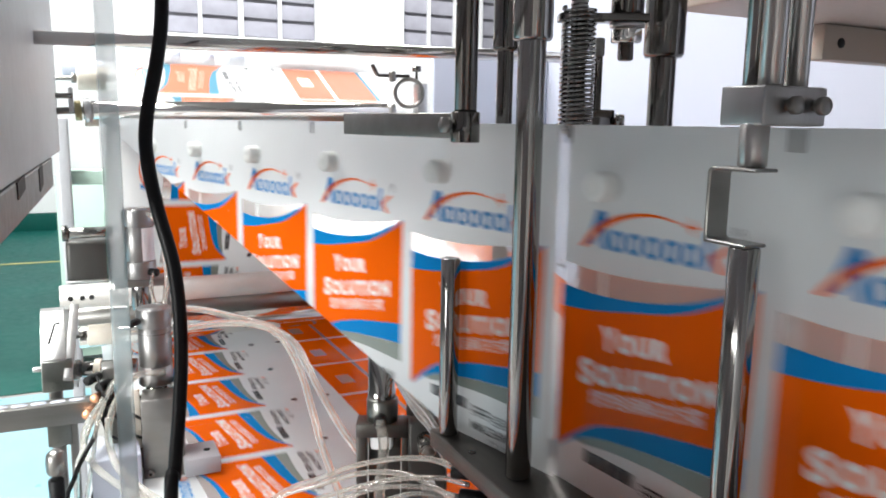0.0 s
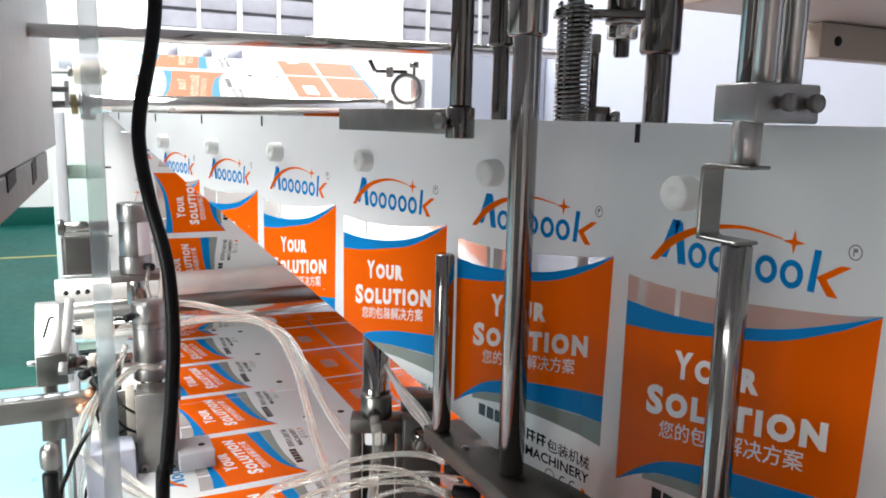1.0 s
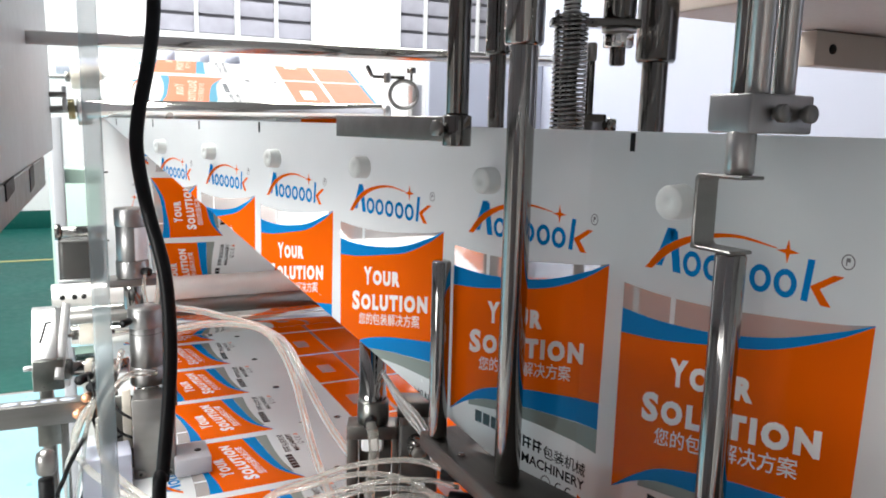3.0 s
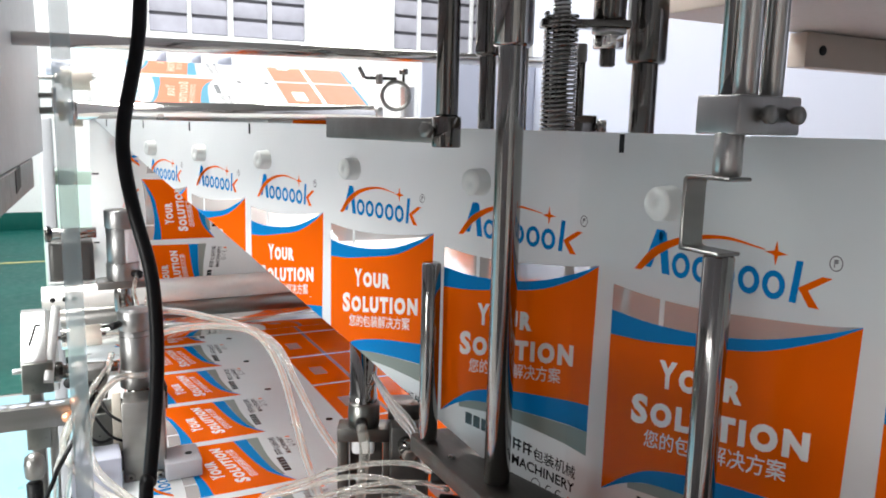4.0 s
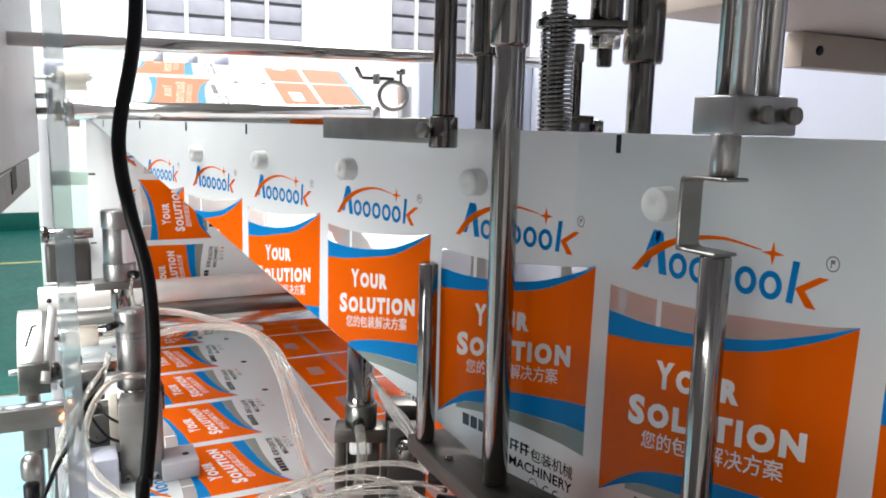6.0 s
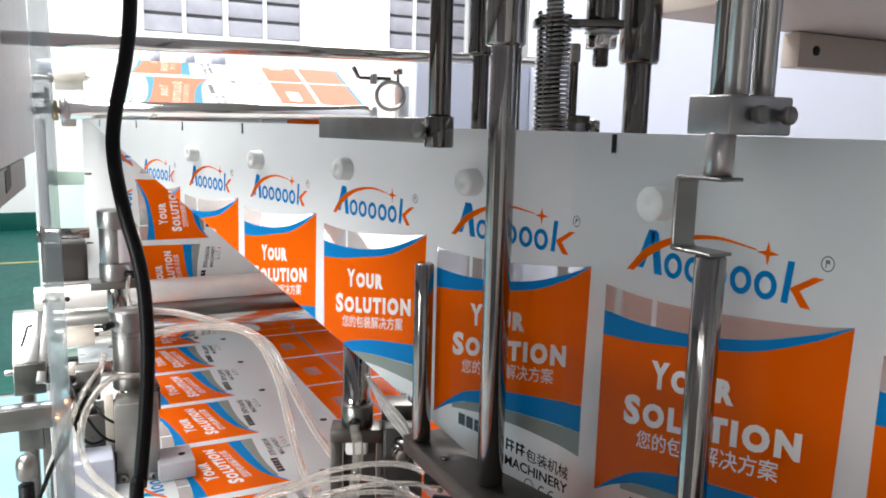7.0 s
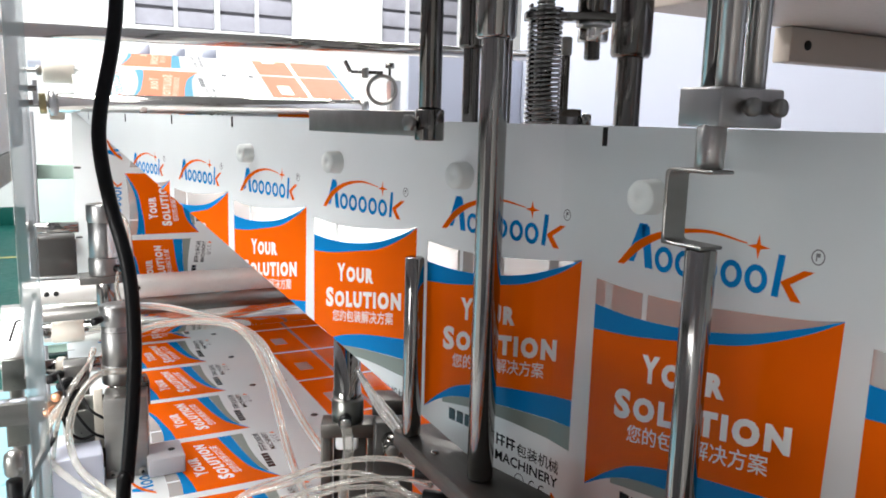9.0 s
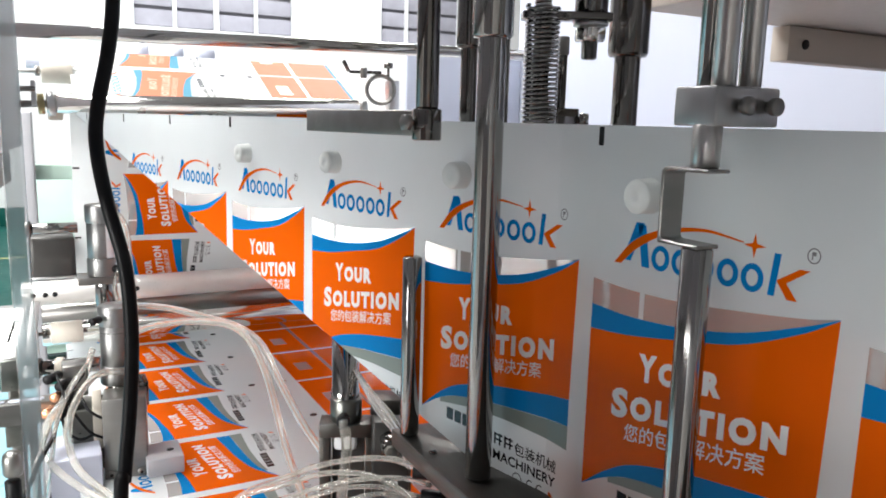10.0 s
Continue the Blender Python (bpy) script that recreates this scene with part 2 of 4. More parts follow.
# grey outside the green area so no green light bounces onto the machine
plain("floor", box(-6, 8, -5, 9.5, -0.1, 0, 0), FLOOR_GREY, "pale grey factory floor, neutral to keep green bounce off", "floor")
plain("walkway", box(-3.2, 0.0, 3.8, 9.5, 0.003, 0.004, 0), FLOOR_MAT, "glossy green epoxy walkway", "floor")
plain("floor_line", box(-3.2, 0.0, 7.3, 7.36, 0.007, 0.008, 0), YELLOW, "thin yellow line painted on the green floor", "floor marking")
# patch that carries the floor's blue-white glare as colour
plain("floor_blue", box(-2.5, 0.0, 1.5, 3.75, 0.004, 0.007, 0), FLOOR_GLARE, "pale blue floor area beside the machine, glare put into its colour", "floor")
# walls and ceiling out of view, made grey to keep the near side dim
plain("wall_south", box(-6, 8, -5.2, -5, 0, 4, 0), WALL_GREY, "unseen grey wall added to dim the near side", "wall")
# opening and window invented for the side lamp; both stay out of view
west = join(box(-6.2, -6, -5, 9.5, 0, 0.75, 0), box(-6.2, -6, -5, 9.5, 2.85, 4, 0), box(-6.2, -6, -5, -4.85, 0.75, 2.85, 0), box(-6.2, -6, -0.35, 9.5, 0.75, 2.85, 0))
plain("wall_west", west, WALL_GREY, "unseen grey wall with an opening added for the side lamp", "wall")
w = tagged(thing("window_3", "unseen window added as an opening for the side lamp", "window"), kind="structure")
for y in (-4.85, -3.72, -2.6, -1.48, -0.35):
    part("frame", box(-6.14, -6.06, y - 0.03, y + 0.03, 0.75, 2.85, 0.004), WALL_MAT, w)
part("sill", box(-6.2, -5.95, -4.9, -0.3, 0.71, 0.75, 0.004), WALL_MAT, w)
plain("wall_east", box(8, 8.2, -5, 9.5, 0, 4, 0), WALL_GREY, "unseen grey wall added to dim the near side", "wall")
plain("ceiling", box(-6.2, 8.2, -5.2, 9.7, 4, 4.2, 0), WALL_GREY, "unseen grey ceiling added to dim the near side", "ceiling")
WINDOWS = [(0.95, 2.85), (4.0, 5.6)]
xs = [-6.0, 0.95, 2.85, 4.0, 5.6, 8.0]
wall = box(-6, 8, 9.5, 9.7, 0, 2.25, 0)
wall = join(wall, box(-6, 8, 9.5, 9.7, 3.6, 4, 0), *[box(xs[i], xs[i + 1], 9.5, 9.7, 2.25, 3.6, 0) for i in (0, 2, 4)])
plain("wall_north", wall, WALL_MAT, "white hall wall with two louvred windows", "wall")
# added band that stands in for green floor reaching farther back
plain("baseboard", box(-6, -0.1, 9.46, 9.498, 0.0, 0.20, 0.004), FLOOR_MAT, "added green band that carries the floor's green up the wall foot", "baseboard")
for k, (x0, x1) in enumerate(WINDOWS):
    w = tagged(thing("window_%d" % (k + 1), "grey louvred window in the white hall wall", "window"), kind="structure")
    part("backing", box(x0, x1, 9.66, 9.68, 2.25, 3.6, 0), LOUVRE, w)
    for i in range(6):
        part("slat", box(x0, x1, 9.60, 9.64, 2.27 + i * 0.22, 2.45 + i * 0.22, 0.004), SLAT, w)
    for x in (x0, (x0 + x1) / 2, x1):
        part("frame", box(x - 0.03, x + 0.03, 9.55, 9.62, 2.25, 3.6, 0.004), WALL_MAT, w)
    for x in (0.75 * x0 + 0.25 * x1, 0.25 * x0 + 0.75 * x1):
        part("mullion", box(x - 0.022, x + 0.022, 9.56, 9.61, 2.25, 3.6, 0.004), WALL_MAT, w)

# ---- machine body ----


def torus(center, axis, R, r, n=40, k=12):
    bm = bmesh.new()
    q = Vector(axis).to_track_quat("Z", "Y")
    rings = []
    for i in range(n):
        a = 2 * math.pi * i / n
        rings.append([bm.verts.new(Vector(center) + q @ Vector(((R + r * math.cos(2 * math.pi * j / k)) * math.cos(a), (R + r * math.cos(2 * math.pi * j / k)) * math.sin(a), r * math.sin(2 * math.pi * j / k)))) for j in range(k)])
    for i in range(n):
        for j in range(k):
            bm.faces.new((rings[i][j], rings[(i + 1) % n][j], rings[(i + 1) % n][(j + 1) % k], rings[i][(j + 1) % k]))
    return smooth(bm, 80)


def hexagon(a, b, r):
    bm = lathe([(0, r * 0.9), (0.12, r), (0.88, r), (1, r * 0.9)], a, b, 6)
    return smooth(bm, 20)


def thread(a, b, r, turns, wire):
    """A helix of wire round the line a to b."""
    a, b = Vector(a), Vector(b)
    q = (b - a).to_track_quat("Z", "Y")
    n = turns * 12
    return pipe([a.lerp(b, i / n) + q @ Vector((r * math.cos(i * math.pi / 6), r * math.sin(i * math.pi / 6), 0)) for i in range(n + 1)], wire, 6, 2)


def oriented(x, y, z, rz, bm):
    bmesh.ops.transform(bm, matrix=pose(x, y, z, 0, 0, rz), verts=bm.verts)
    return bm


# base plate beside the standing film
t = thing("base_plate", "brushed steel base plate carrying the guide posts", "machine plate")
bp = part("plate", box(0.233, 0.62, -0.15, 0.518, 0.996, 1.010, 0.0012), PLATE_STEEL, t)
part("rib", box(0.30, 0.60, -0.10, 0.45, 0.70, 0.996, 0.002), DARK_STEEL, t)
for y in (0.33, 0.465):
    part("screw", rod((0.243, y, 1.008), (0.243, y, 1.0115), 0.003, 0.0005, 16), DARK_STEEL, bp)

# guide posts in front of the film
t = thing("guide_post", "tall polished steel guide post standing on the base plate", "guide post", "guide posts")
part("shaft", rod((0.254, 0.419, 1.010), (0.254, 0.419, 1.62), 0.0089), STEEL, t)
part("sleeve", lathe([(0, 0.0112), (0.006, 0.0127), (1, 0.0127)], (0.254, 0.419, 1.3015), (0.254, 0.419, 1.62)), STEEL, t)
t = thing("guide_post", "short polished steel guide post on the base plate", "guide post", "guide posts")
part("shaft", rod((0.2415, 0.503, 1.010), (0.2415, 0.503, 1.150), 0.0073, 0.0012), STEEL, t)
t = thing("bracket_post", "steel post with a bent strap, clamp block and rods", "guide post", "guide posts")
part("shaft", rod((0.262, 0.247, 1.010), (0.262, 0.247, 1.1965), 0.0070), STEEL, t)
strap = [(-0.019, 0), (0.006, 0), (0.006, 0.0018), (-0.0155, 0.0018), (-0.0172, 0.003), (-0.0172, 0.0345), (-0.0155, 0.0362), (0.009, 0.0362), (0.009, 0.038), (-0.017, 0.038), (-0.0190, 0.0360), (-0.0190, 0.002)]
m = Matrix(((0, 0, -1, 0.269), (-1, 0, 0, 0.247), (0, 1, 0, 1.1965), (0, 0, 0, 1)))
part("strap", prism([(u, v * 0.934) for u, v in strap], 0.014, m), BRUSHED, t, "bent steel strap")
part("rod", rod((0.2645, 0.249, 1.2320), (0.2645, 0.249, 1.2515), 0.0064, 0.0008), BRIGHT_STEEL, t)
cb = part("clamp_block", box(0.2589, 0.2985, 0.2400, 0.2650, 1.2506, 1.2680, 0.0012), BLOCK_STEEL, t)
for x in (0.2735, 0.2908):
    part("bolt", join(rod((x, 0.2402, 1.2596), (x, 0.2365, 1.2596), 0.0026, 0.0003, 20), lathe([(0, 0.0036), (0.15, 0.0041), (0.85, 0.0041), (1, 0.0034)], (x, 0.2378, 1.2596), (x, 0.2338, 1.2596), 24)), BRUSHED, cb, "worn round-headed bolt")
for x, y, r, mt in ((0.2745, 0.2610, 0.0048, STEEL), (0.2701, 0.2475, 0.0054, BRIGHT_STEEL), (0.2893, 0.2500, 0.0052, BRIGHT_STEEL)):
    part("upper_rod", rod((x, y, 1.2675), (x, y, 1.62), r), mt, t)

# flat guide bar hung from a rod
t = thing("guide_bar", "flat steel guide bar clamped to a hanging rod", "guide bar")
part("rod", rod((0.241, 0.483, 1.240), (0.241, 0.483, 1.62), 0.0080), DARK_STEEL, t)
part("collar", lathe([(0, 0.0098), (0.04, 0.0104), (0.96, 0.0104), (1, 0.0098)], (0.241, 0.483, 1.2365), (0.241, 0.483, 1.258)), DARK_STEEL, t)
ang = math.degrees(math.atan2(0.642 - 0.487, 0.207 - 0.237))
part("bar", oriented(0.236, 0.492, 1.2485, ang, box(0, 0.155, -0.002, 0.002, -0.0095, 0.0085, 0.0008)), BRUSHED, t)
c = Vector((0.2335, 0.487, 1.2485))
o = Vector((-0.95, -0.30, 0))
part("screw", join(rod(c, c + o * 0.008, 0.0025, 0.0003, 16), hexagon(c + o * 0.006, c + o * 0.010, 0.0062)), BRUSHED, t)

# press columns, spring and nut behind the film
t = thing("press_column", "dark steel press column with a wider sleeve", "press column", "press columns")
part("shaft", rod((0.300, 0.530, 1.0), (0.300, 0.530, 1.62), 0.0066), DARK_STEEL, t)
part("sleeve", lathe([(0, 0.0092), (0.01, 0.0102), (1, 0.0102)], (0.300, 0.530, 1.306), (0.300, 0.530, 1.62)), DARK_STEEL, t)
copy_thing(t, pose(0, 0, 0)).name = "press_column"
s = [o for o in scene.objects if o.name.startswith("press_column.")][0]
for ch in s.children:
    sc = 1.62
    ch.matrix_basis = Matrix.Translation((0.4345, 0.502, 0)) @ Matrix.Diagonal((sc, sc, 1, 1)) @ Matrix.Translation((-0.300, -0.530, 0))
t = thing("spring_shaft", "coil spring compressed on a threaded steel shaft", "spring")
part("shaft", rod((0.3435, 0.495, 1.24), (0.3435, 0.495, 1.62), 0.0062), DARK_STEEL, t)
part("spring", thread((0.3435, 0.495, 1.244), (0.3435, 0.495, 1.338), 0.0124, 27, 0.0014), STEEL, t, "bright coil spring")
part("thread", thread((0.3435, 0.495, 1.25), (0.3435, 0.495, 1.40), 0.0064, 46, 0.0009), ALU, t, "bright screw thread")
part("fork", oriented(0.3435, 0.495, 1.3275, -27, box(-0.016, 0.052, -0.009, 0.009, 0, 0.006, 0.001)), DARK_STEEL, t)
t = thing("adjusting_bolt", "bright hexagon nut on a threaded bolt under the fork", "bolt")
part("barrel", rod((0.3795, 0.483, 1.3275), (0.3795, 0.483, 1.45), 0.0125), DARK_STEEL, t)
part("washer", rod((0.3795, 0.483, 1.3245), (0.3795, 0.483, 1.3275), 0.0135, 0.0005), ALU, t)
part("nut", hexagon((0.3795, 0.483, 1.3130), (0.3795, 0.483, 1.3240), 0.0125), CHROME, t, "bright hexagon nut")
part("threaded_end", join(rod((0.3795, 0.483, 1.2995), (0.3795, 0.483, 1.315), 0.0056), thread((0.3795, 0.483, 1.3005), (0.3795, 0.483, 1.313), 0.0056, 8, 0.0007)), DARK_STEEL, t)
t = thing("side_column", "slim dark column with a knobbed clamp", "press column", "press columns")
part("shaft", rod((0.385, 0.525, 1.0), (0.385, 0.525, 1.316), 0.0046), DARK_STEEL, t)
part("cap", rod((0.385, 0.525, 1.306), (0.385, 0.525, 1.321), 0.0056), BRUSHED, t)
part("clamp", box(0.375, 0.398, 0.515, 0.535, 1.244, 1.263, 0.001), DARK_STEEL, t)
part("knob", lathe([(0, 0.003), (0.6, 0.003), (0.62, 0.006), (1, 0.0055)], (0.390, 0.524, 1.254), (0.406, 0.513, 1.254), 20), STEEL, t)
t = thing("side_column", "slim dark column beside the spring", "press column", "press columns")
part("shaft", rod((0.321, 0.512, 1.0), (0.321, 0.512, 1.62), 0.0042), BRUSHED, t)

# top plate and drilled bar
t = thing("top_plate", "beige painted top plate of the press", "machine plate")
part("plate", box(0.515, 1.045, -0.2, 0.585, 1.360, 1.378, 0.002), PAINT_BEIGE, t)
t = thing("drilled_bar", "pale metal bar with a drilled hole under the top plate", "machine bar")
bar = box(0.703, 1.04, 0.562, 0.584, 1.3225, 1.3585, 0.0008)
db = part("bar", bar, PAINT_BEIGE, t)
part("hole", rod((0.729, 0.5605, 1.3405), (0.729, 0.5630, 1.3405), 0.0052, 0.0003, 24), DARK, db)

# white housing behind the press
t = thing("machine_housing", "smooth white enamelled machine housing", "machine housing")
part("back_panel", box(1.05, 1.07, -0.6, 1.62, 0.0, 1.75, 0.004), PAINT_WHITE, t)
part("end_panel", box(0.74, 1.05, 1.60, 1.62, 0.0, 1.42, 0.004), PAINT_WHITE, t)
part("bed", box(-0.02, 1.05, -0.35, 1.595, 0.45, 0.62, 0.006), PAINT_GREY, t, "grey machine bed")
for x, y in ((0.03, -0.3), (0.03, 1.55), (1.0, -0.3), (1.0, 1.55)):
    part("leg", box(x - 0.04, x + 0.04, y - 0.04, y + 0.04, 0.0, 0.45, 0.004), PAINT_GREY, t)

# left side frame
t = thing("side_frame", "light grey enamelled side frame plate with two dark slots", "machine frame")
# the stretch above 1.46 is unseen, added to shade the near film
outline = [(-0.60, 1.251), (1.43, 1.194), (1.46, 1.36), (1.38, 1.46), (0.90, 1.46), (0.84, 2.80), (-0.60, 2.80)]
m = Matrix(((0, 0, -1, -0.03), (1, 0, 0, 0), (0, 1, 0, 0), (0, 0, 0, 1)))
part("plate", prism(outline, 0.018, m), PAINT_GREY, t)
flange = [(0.05, 1.2310), (0.94, 1.2060), (0.94, 1.1750), (0.05, 1.2210)]
fl = part("flange", prism(flange, 0.020, Matrix(((0, 0, -1, -0.0312), (1, 0, 0, 0), (0, 1, 0, 0), (0, 0, 0, 1)))), PAINT_GREY_SHADED, t, "turned lower flange, its shade put into the grey")
for y0, y1, z0, z1 in ((0.358, 0.411, 1.2155, 1.2225), (0.575, 0.640, 1.2000, 1.2150)):
    part("slot", box(-0.0316, -0.0306, y0, y1, z0, z1, 0), DARK, fl)
# added out of view: keeps the side lamp off the near film
part("lower_panel", box(-0.125, -0.055, -0.025, 0.398, 0.62, 1.200, 0.003), PAINT_GREY, t, "unseen grey block added to shade the near film")
part("post", box(-0.038, -0.016, 1.60, 1.66, 0.0, 1.25, 0.004), PAINT_GREY, t, "pale upright post")
part("stay", box(-0.016, 0.075, 1.625, 1.645, 1.122, 1.149, 0.002), MINT, t, "pale mint cross stay")

# cross rods and rollers
t = thing("cross_rod", "polished steel cross rod above the film", "rod")
part("shaft", rod((-0.031, 0.619, 1.3045), (0.412, 0.619, 1.3133), 0.0050), CHROME, t)
t = thing("turning_bar", "polished steel turning bar with collars", "roller", "film rollers")
part("tube", rod((0.008, 1.365, 1.2620), (0.535, 1.365, 1.2720), 0.0148), CHROME, t)
part("shaft", rod((-0.032, 1.365, 1.2600), (0.010, 1.365, 1.2622), 0.0055), BRUSHED, t)
part("collar", rod((0.010, 1.365, 1.2615), (0.020, 1.365, 1.2620), 0.0195), ALU, t)
part("lock_ring", rod((-0.004, 1.365, 1.2610), (0.006, 1.365, 1.2615), 0.0160), BRASS, t, "dull brass lock ring")
part("pin", rod((-0.031, 1.34, 1.2830), (-0.006, 1.34, 1.2835), 0.0042), BRUSHED, t)
part("lever", box(-0.012, -0.005, 1.338, 1.352, 1.258, 1.296, 0.001), ALU, t)
part("support", box(0.010, 0.032, 1.392, 1.412, 1.236, 1.257, 0.003), NYLON, t, "cream plastic support pad")
part("end_cap", rod((0.533, 1.365, 1.2718), (0.546, 1.365, 1.2722), 0.0165), ALU, t)
t = thing("nylon_roller", "cream nylon guide roller on a steel pin", "roller", "film rollers")
part("roller", rod((0.003, 1.50, 1.318), (0.052, 1.50, 1.319), 0.0205, 0.002), NYLON, t)
part("pin", rod((-0.032, 1.50, 1.3175), (0.070, 1.50, 1.319), 0.0038), BRUSHED, t)
part("nut", hexagon((-0.006, 1.50, 1.318), (0.002, 1.50, 1.318), 0.0095), BRUSHED, t)
t = thing("feed_roller", "satin aluminium feed tube with drilled end", "roller", "film rollers")
ft = part("tube", rod((-0.044, 1.377, 0.9545), (0.60, 1.377, 0.9555), 0.0205, 0.001), SATIN, t)
for x in (-0.028, -0.010, 0.004, 0.1285):
    part("hole", rod((x, 1.3562, 0.956), (x, 1.3600, 0.956), 0.0042, 0.0002, 16), DARK, ft)
part("arm", oriented(-0.030, 1.377, 0.955, 0, box(-0.012, 0.006, -0.012, 0.012, -0.155, 0.0, 0.003)), ALU, t)
t = thing("turning_roller", "polished steel roller pressing on the film", "roller", "film rollers")
part("tube", rod((-0.02, 1.470, 0.8600), (0.60, 1.470, 0.8600), 0.0200, 0.001), CHROME, t)
t = thing("turning_roller", "polished steel lower roller", "roller", "film rollers")
part("tube", rod((-0.02, 1.560, 0.8750), (0.60, 1.560, 0.8750), 0.0220, 0.001), BRUSHED, t)
t = thing("nylon_roller", "cream nylon roller below the feed tube", "roller", "film rollers")
part("roller", rod((-0.006, 1.385, 0.884), (0.043, 1.385, 0.884), 0.0180, 0.002), NYLON, t)
part("pin", rod((-0.035, 1.385, 0.884), (0.05, 1.385, 0.884), 0.0035), DARK_STEEL, t)
part("nut", hexagon((-0.018, 1.385, 0.884), (-0.008, 1.385, 0.884), 0.0085), DARK_STEEL, t)
t = thing("far_roller", "white roller at the end of the film run", "roller", "film rollers")
part("tube", rod((-0.02, 1.590, 1.341), (0.64, 1.590, 1.341), 0.0150, 0.001), PAINT_WHITE, t)
for x, r in ((0.17, 0.020), (0.235, 0.020), (0.285, 0.030)):
    part("flange", rod((x, 1.615, 1.366), (x + r, 1.615, 1.366), 0.020, 0.002), PAINT_WHITE, t)

# ring clamp at the end of the turning bar
t = thing("ring_clamp", "small metal ring clamp with a lever and knob", "clamp")
part("ring", torus((0.569, 1.345, 1.306), (-0.42, -0.9, 0.1), 0.026, 0.0040), BRUSHED, t)
part("arm", oriented(0.545, 1.352, 1.337, -18, box(-0.034, 0.026, -0.004, 0.004, -0.003, 0.003, 0.0008)), DARK_STEEL, t)
part("lever", rod((0.512, 1.362, 1.337), (0.502, 1.365, 1.357), 0.0038), DARK_STEEL, t)
part("hinge_screw", hexagon((0.536, 1.348, 1.326), (0.536, 1.348, 1.345), 0.007), BRUSHED, t)
part("knob", lathe([(0, 0.0025), (0.6, 0.0025), (0.62, 0.0085), (1, 0.0085)], (0.583, 1.342, 1.330), (0.583, 1.342, 1.356), 20), DARK_STEEL, t)
part("foot", box(0.583, 0.604, 1.335, 1.360, 1.255, 1.325, 0.003), ALU, t)

# pale cabinet far behind the machine
t = thing("control_cabinet", "pale mint metal control cabinet on the hall floor", "cabinet")
part("body", box(-0.10, 0.62, 4.1, 4.6, 0.06, 0.98, 0.006), MINT, t)
cd = part("door", box(-0.08, 0.25, 4.085, 4.1, 0.10, 0.95, 0.004), MINT, t)
part("door", box(0.27, 0.60, 4.085, 4.1, 0.10, 0.95, 0.004), MINT, t)
part("plinth", box(-0.09, 0.61, 4.12, 4.58, 0.0, 0.06, 0.002), DARK_STEEL, t)
part("handle", box(0.225, 0.238, 4.065, 4.087, 0.50, 0.60, 0.003), ALU, cd)

# drive motor
t = thing("drive_motor", "dark grey drive motor with a steel shaft", "motor")
part("body", box(-0.032, 0.040, 1.46, 1.55, 0.957, 1.036, 0.008), MOTOR, t)
part("end_plate", box(-0.034, 0.042, 1.452, 1.461, 0.962, 0.966, 0.001), ALU, t)
part("shaft", rod((-0.030, 1.45, 1.052), (0.045, 1.45, 1.052), 0.0095), STEEL, t)
part("flange", rod((-0.036, 1.45, 1.052), (-0.026, 1.45, 1.052), 0.014), DARK_STEEL, t)


def air_cylinder(x, y, z0, z1, r, label):
    t = thing("air_cylinder", label, "air cylinder", "air cylinders")
    h = z1 - z0
    part("barrel", lathe([(0, r * 0.94), (1, r * 0.94)], (x, y, z0 + 0.2 * h), (x, y, z1 - 0.2 * h)), SATIN_ALU, t)
    part("end_cap", rod((x, y, z1 - 0.25 * h), (x, y, z1), r, 0.0015), SATIN_ALU, t)
    part("end_cap", rod((x, y, z0), (x, y, z0 + 0.25 * h), r, 0.0015), SATIN_ALU, t)
    part("piston_rod", rod((x, y, z0 - 0.05), (x, y, z0 + 0.005), r * 0.62, 0.001), STEEL, t)
    return t


t = air_cylinder(0.072, 1.226, 1.010, 1.116, 0.0235, "small aluminium air cylinder with a white sticker")
sticker = lathe([(0, 0.0223), (1, 0.0223)], (0.072, 1.226, 1.038), (0.072, 1.226, 1.088), 48, False)
for f in [f for f in sticker.faces if not (0.2 < math.atan2(1.226 - f.calc_center_median().y, f.calc_center_median().x - 0.072) < 1.5)]:
    sticker.faces.remove(f)
part("sticker", sticker, LABEL, [c for c in t.children if c.name.startswith("barrel")][0], "white sticker")
part("fitting", rod((0.085, 1.207, 1.021), (0.094, 1.196, 1.021), 0.006), RUBBER, t)
part("mount", box(0.035, 0.110, 1.205, 1.250, 0.9985, 1.0095, 0.001), BRUSHED, t)
part("mount_leg", box(0.105, 0.112, 1.21, 1.245, 0.80, 1.0, 0.001), BRUSHED, t)
t = air_cylinder(0.069, 0.990, 0.918, 1.017, 0.0208, "polished air cylinder standing on a bracket block")
part("fitting", rod((0.05, 0.975, 1.004), (0.04, 0.962, 1.004), 0.0045), RUBBER, t)
part("groove", torus((0.069, 0.990, 0.985), (0, 0, 1), 0.0190, 0.0006), DARK_STEEL, t)
t = thing("punch_bracket", "brushed steel bracket block bolted over the film", "bracket")
pb = part("block", oriented(0.070, 0.935, 0.0, -8, box(-0.024, 0.024, -0.012, 0.030, 0.818, 0.919, 0.0012)), BRUSHED, t)
part("side_block", box(0.088, 0.100, 0.955, 0.99, 0.895, 0.925, 0.001), DARK_STEEL, t)
for u in (-0.016, 0.017):
    c = pose(0.070, 0.935, 0.826, 0, 0, -8) @ Vector((u, -0.012, 0))
    o = pose(0, 0, 0, 0, 0, -8) @ Vector((0, -1, 0))
    part("bolt", join(rod(c, c + o * 0.003, 0.0050, 0.0006, 20)), BRUSHED, pb)
    part("socket", rod(c + o * 0.003, c + o * 0.0034, 0.0022, 0.0001, 6), DARK, pb)
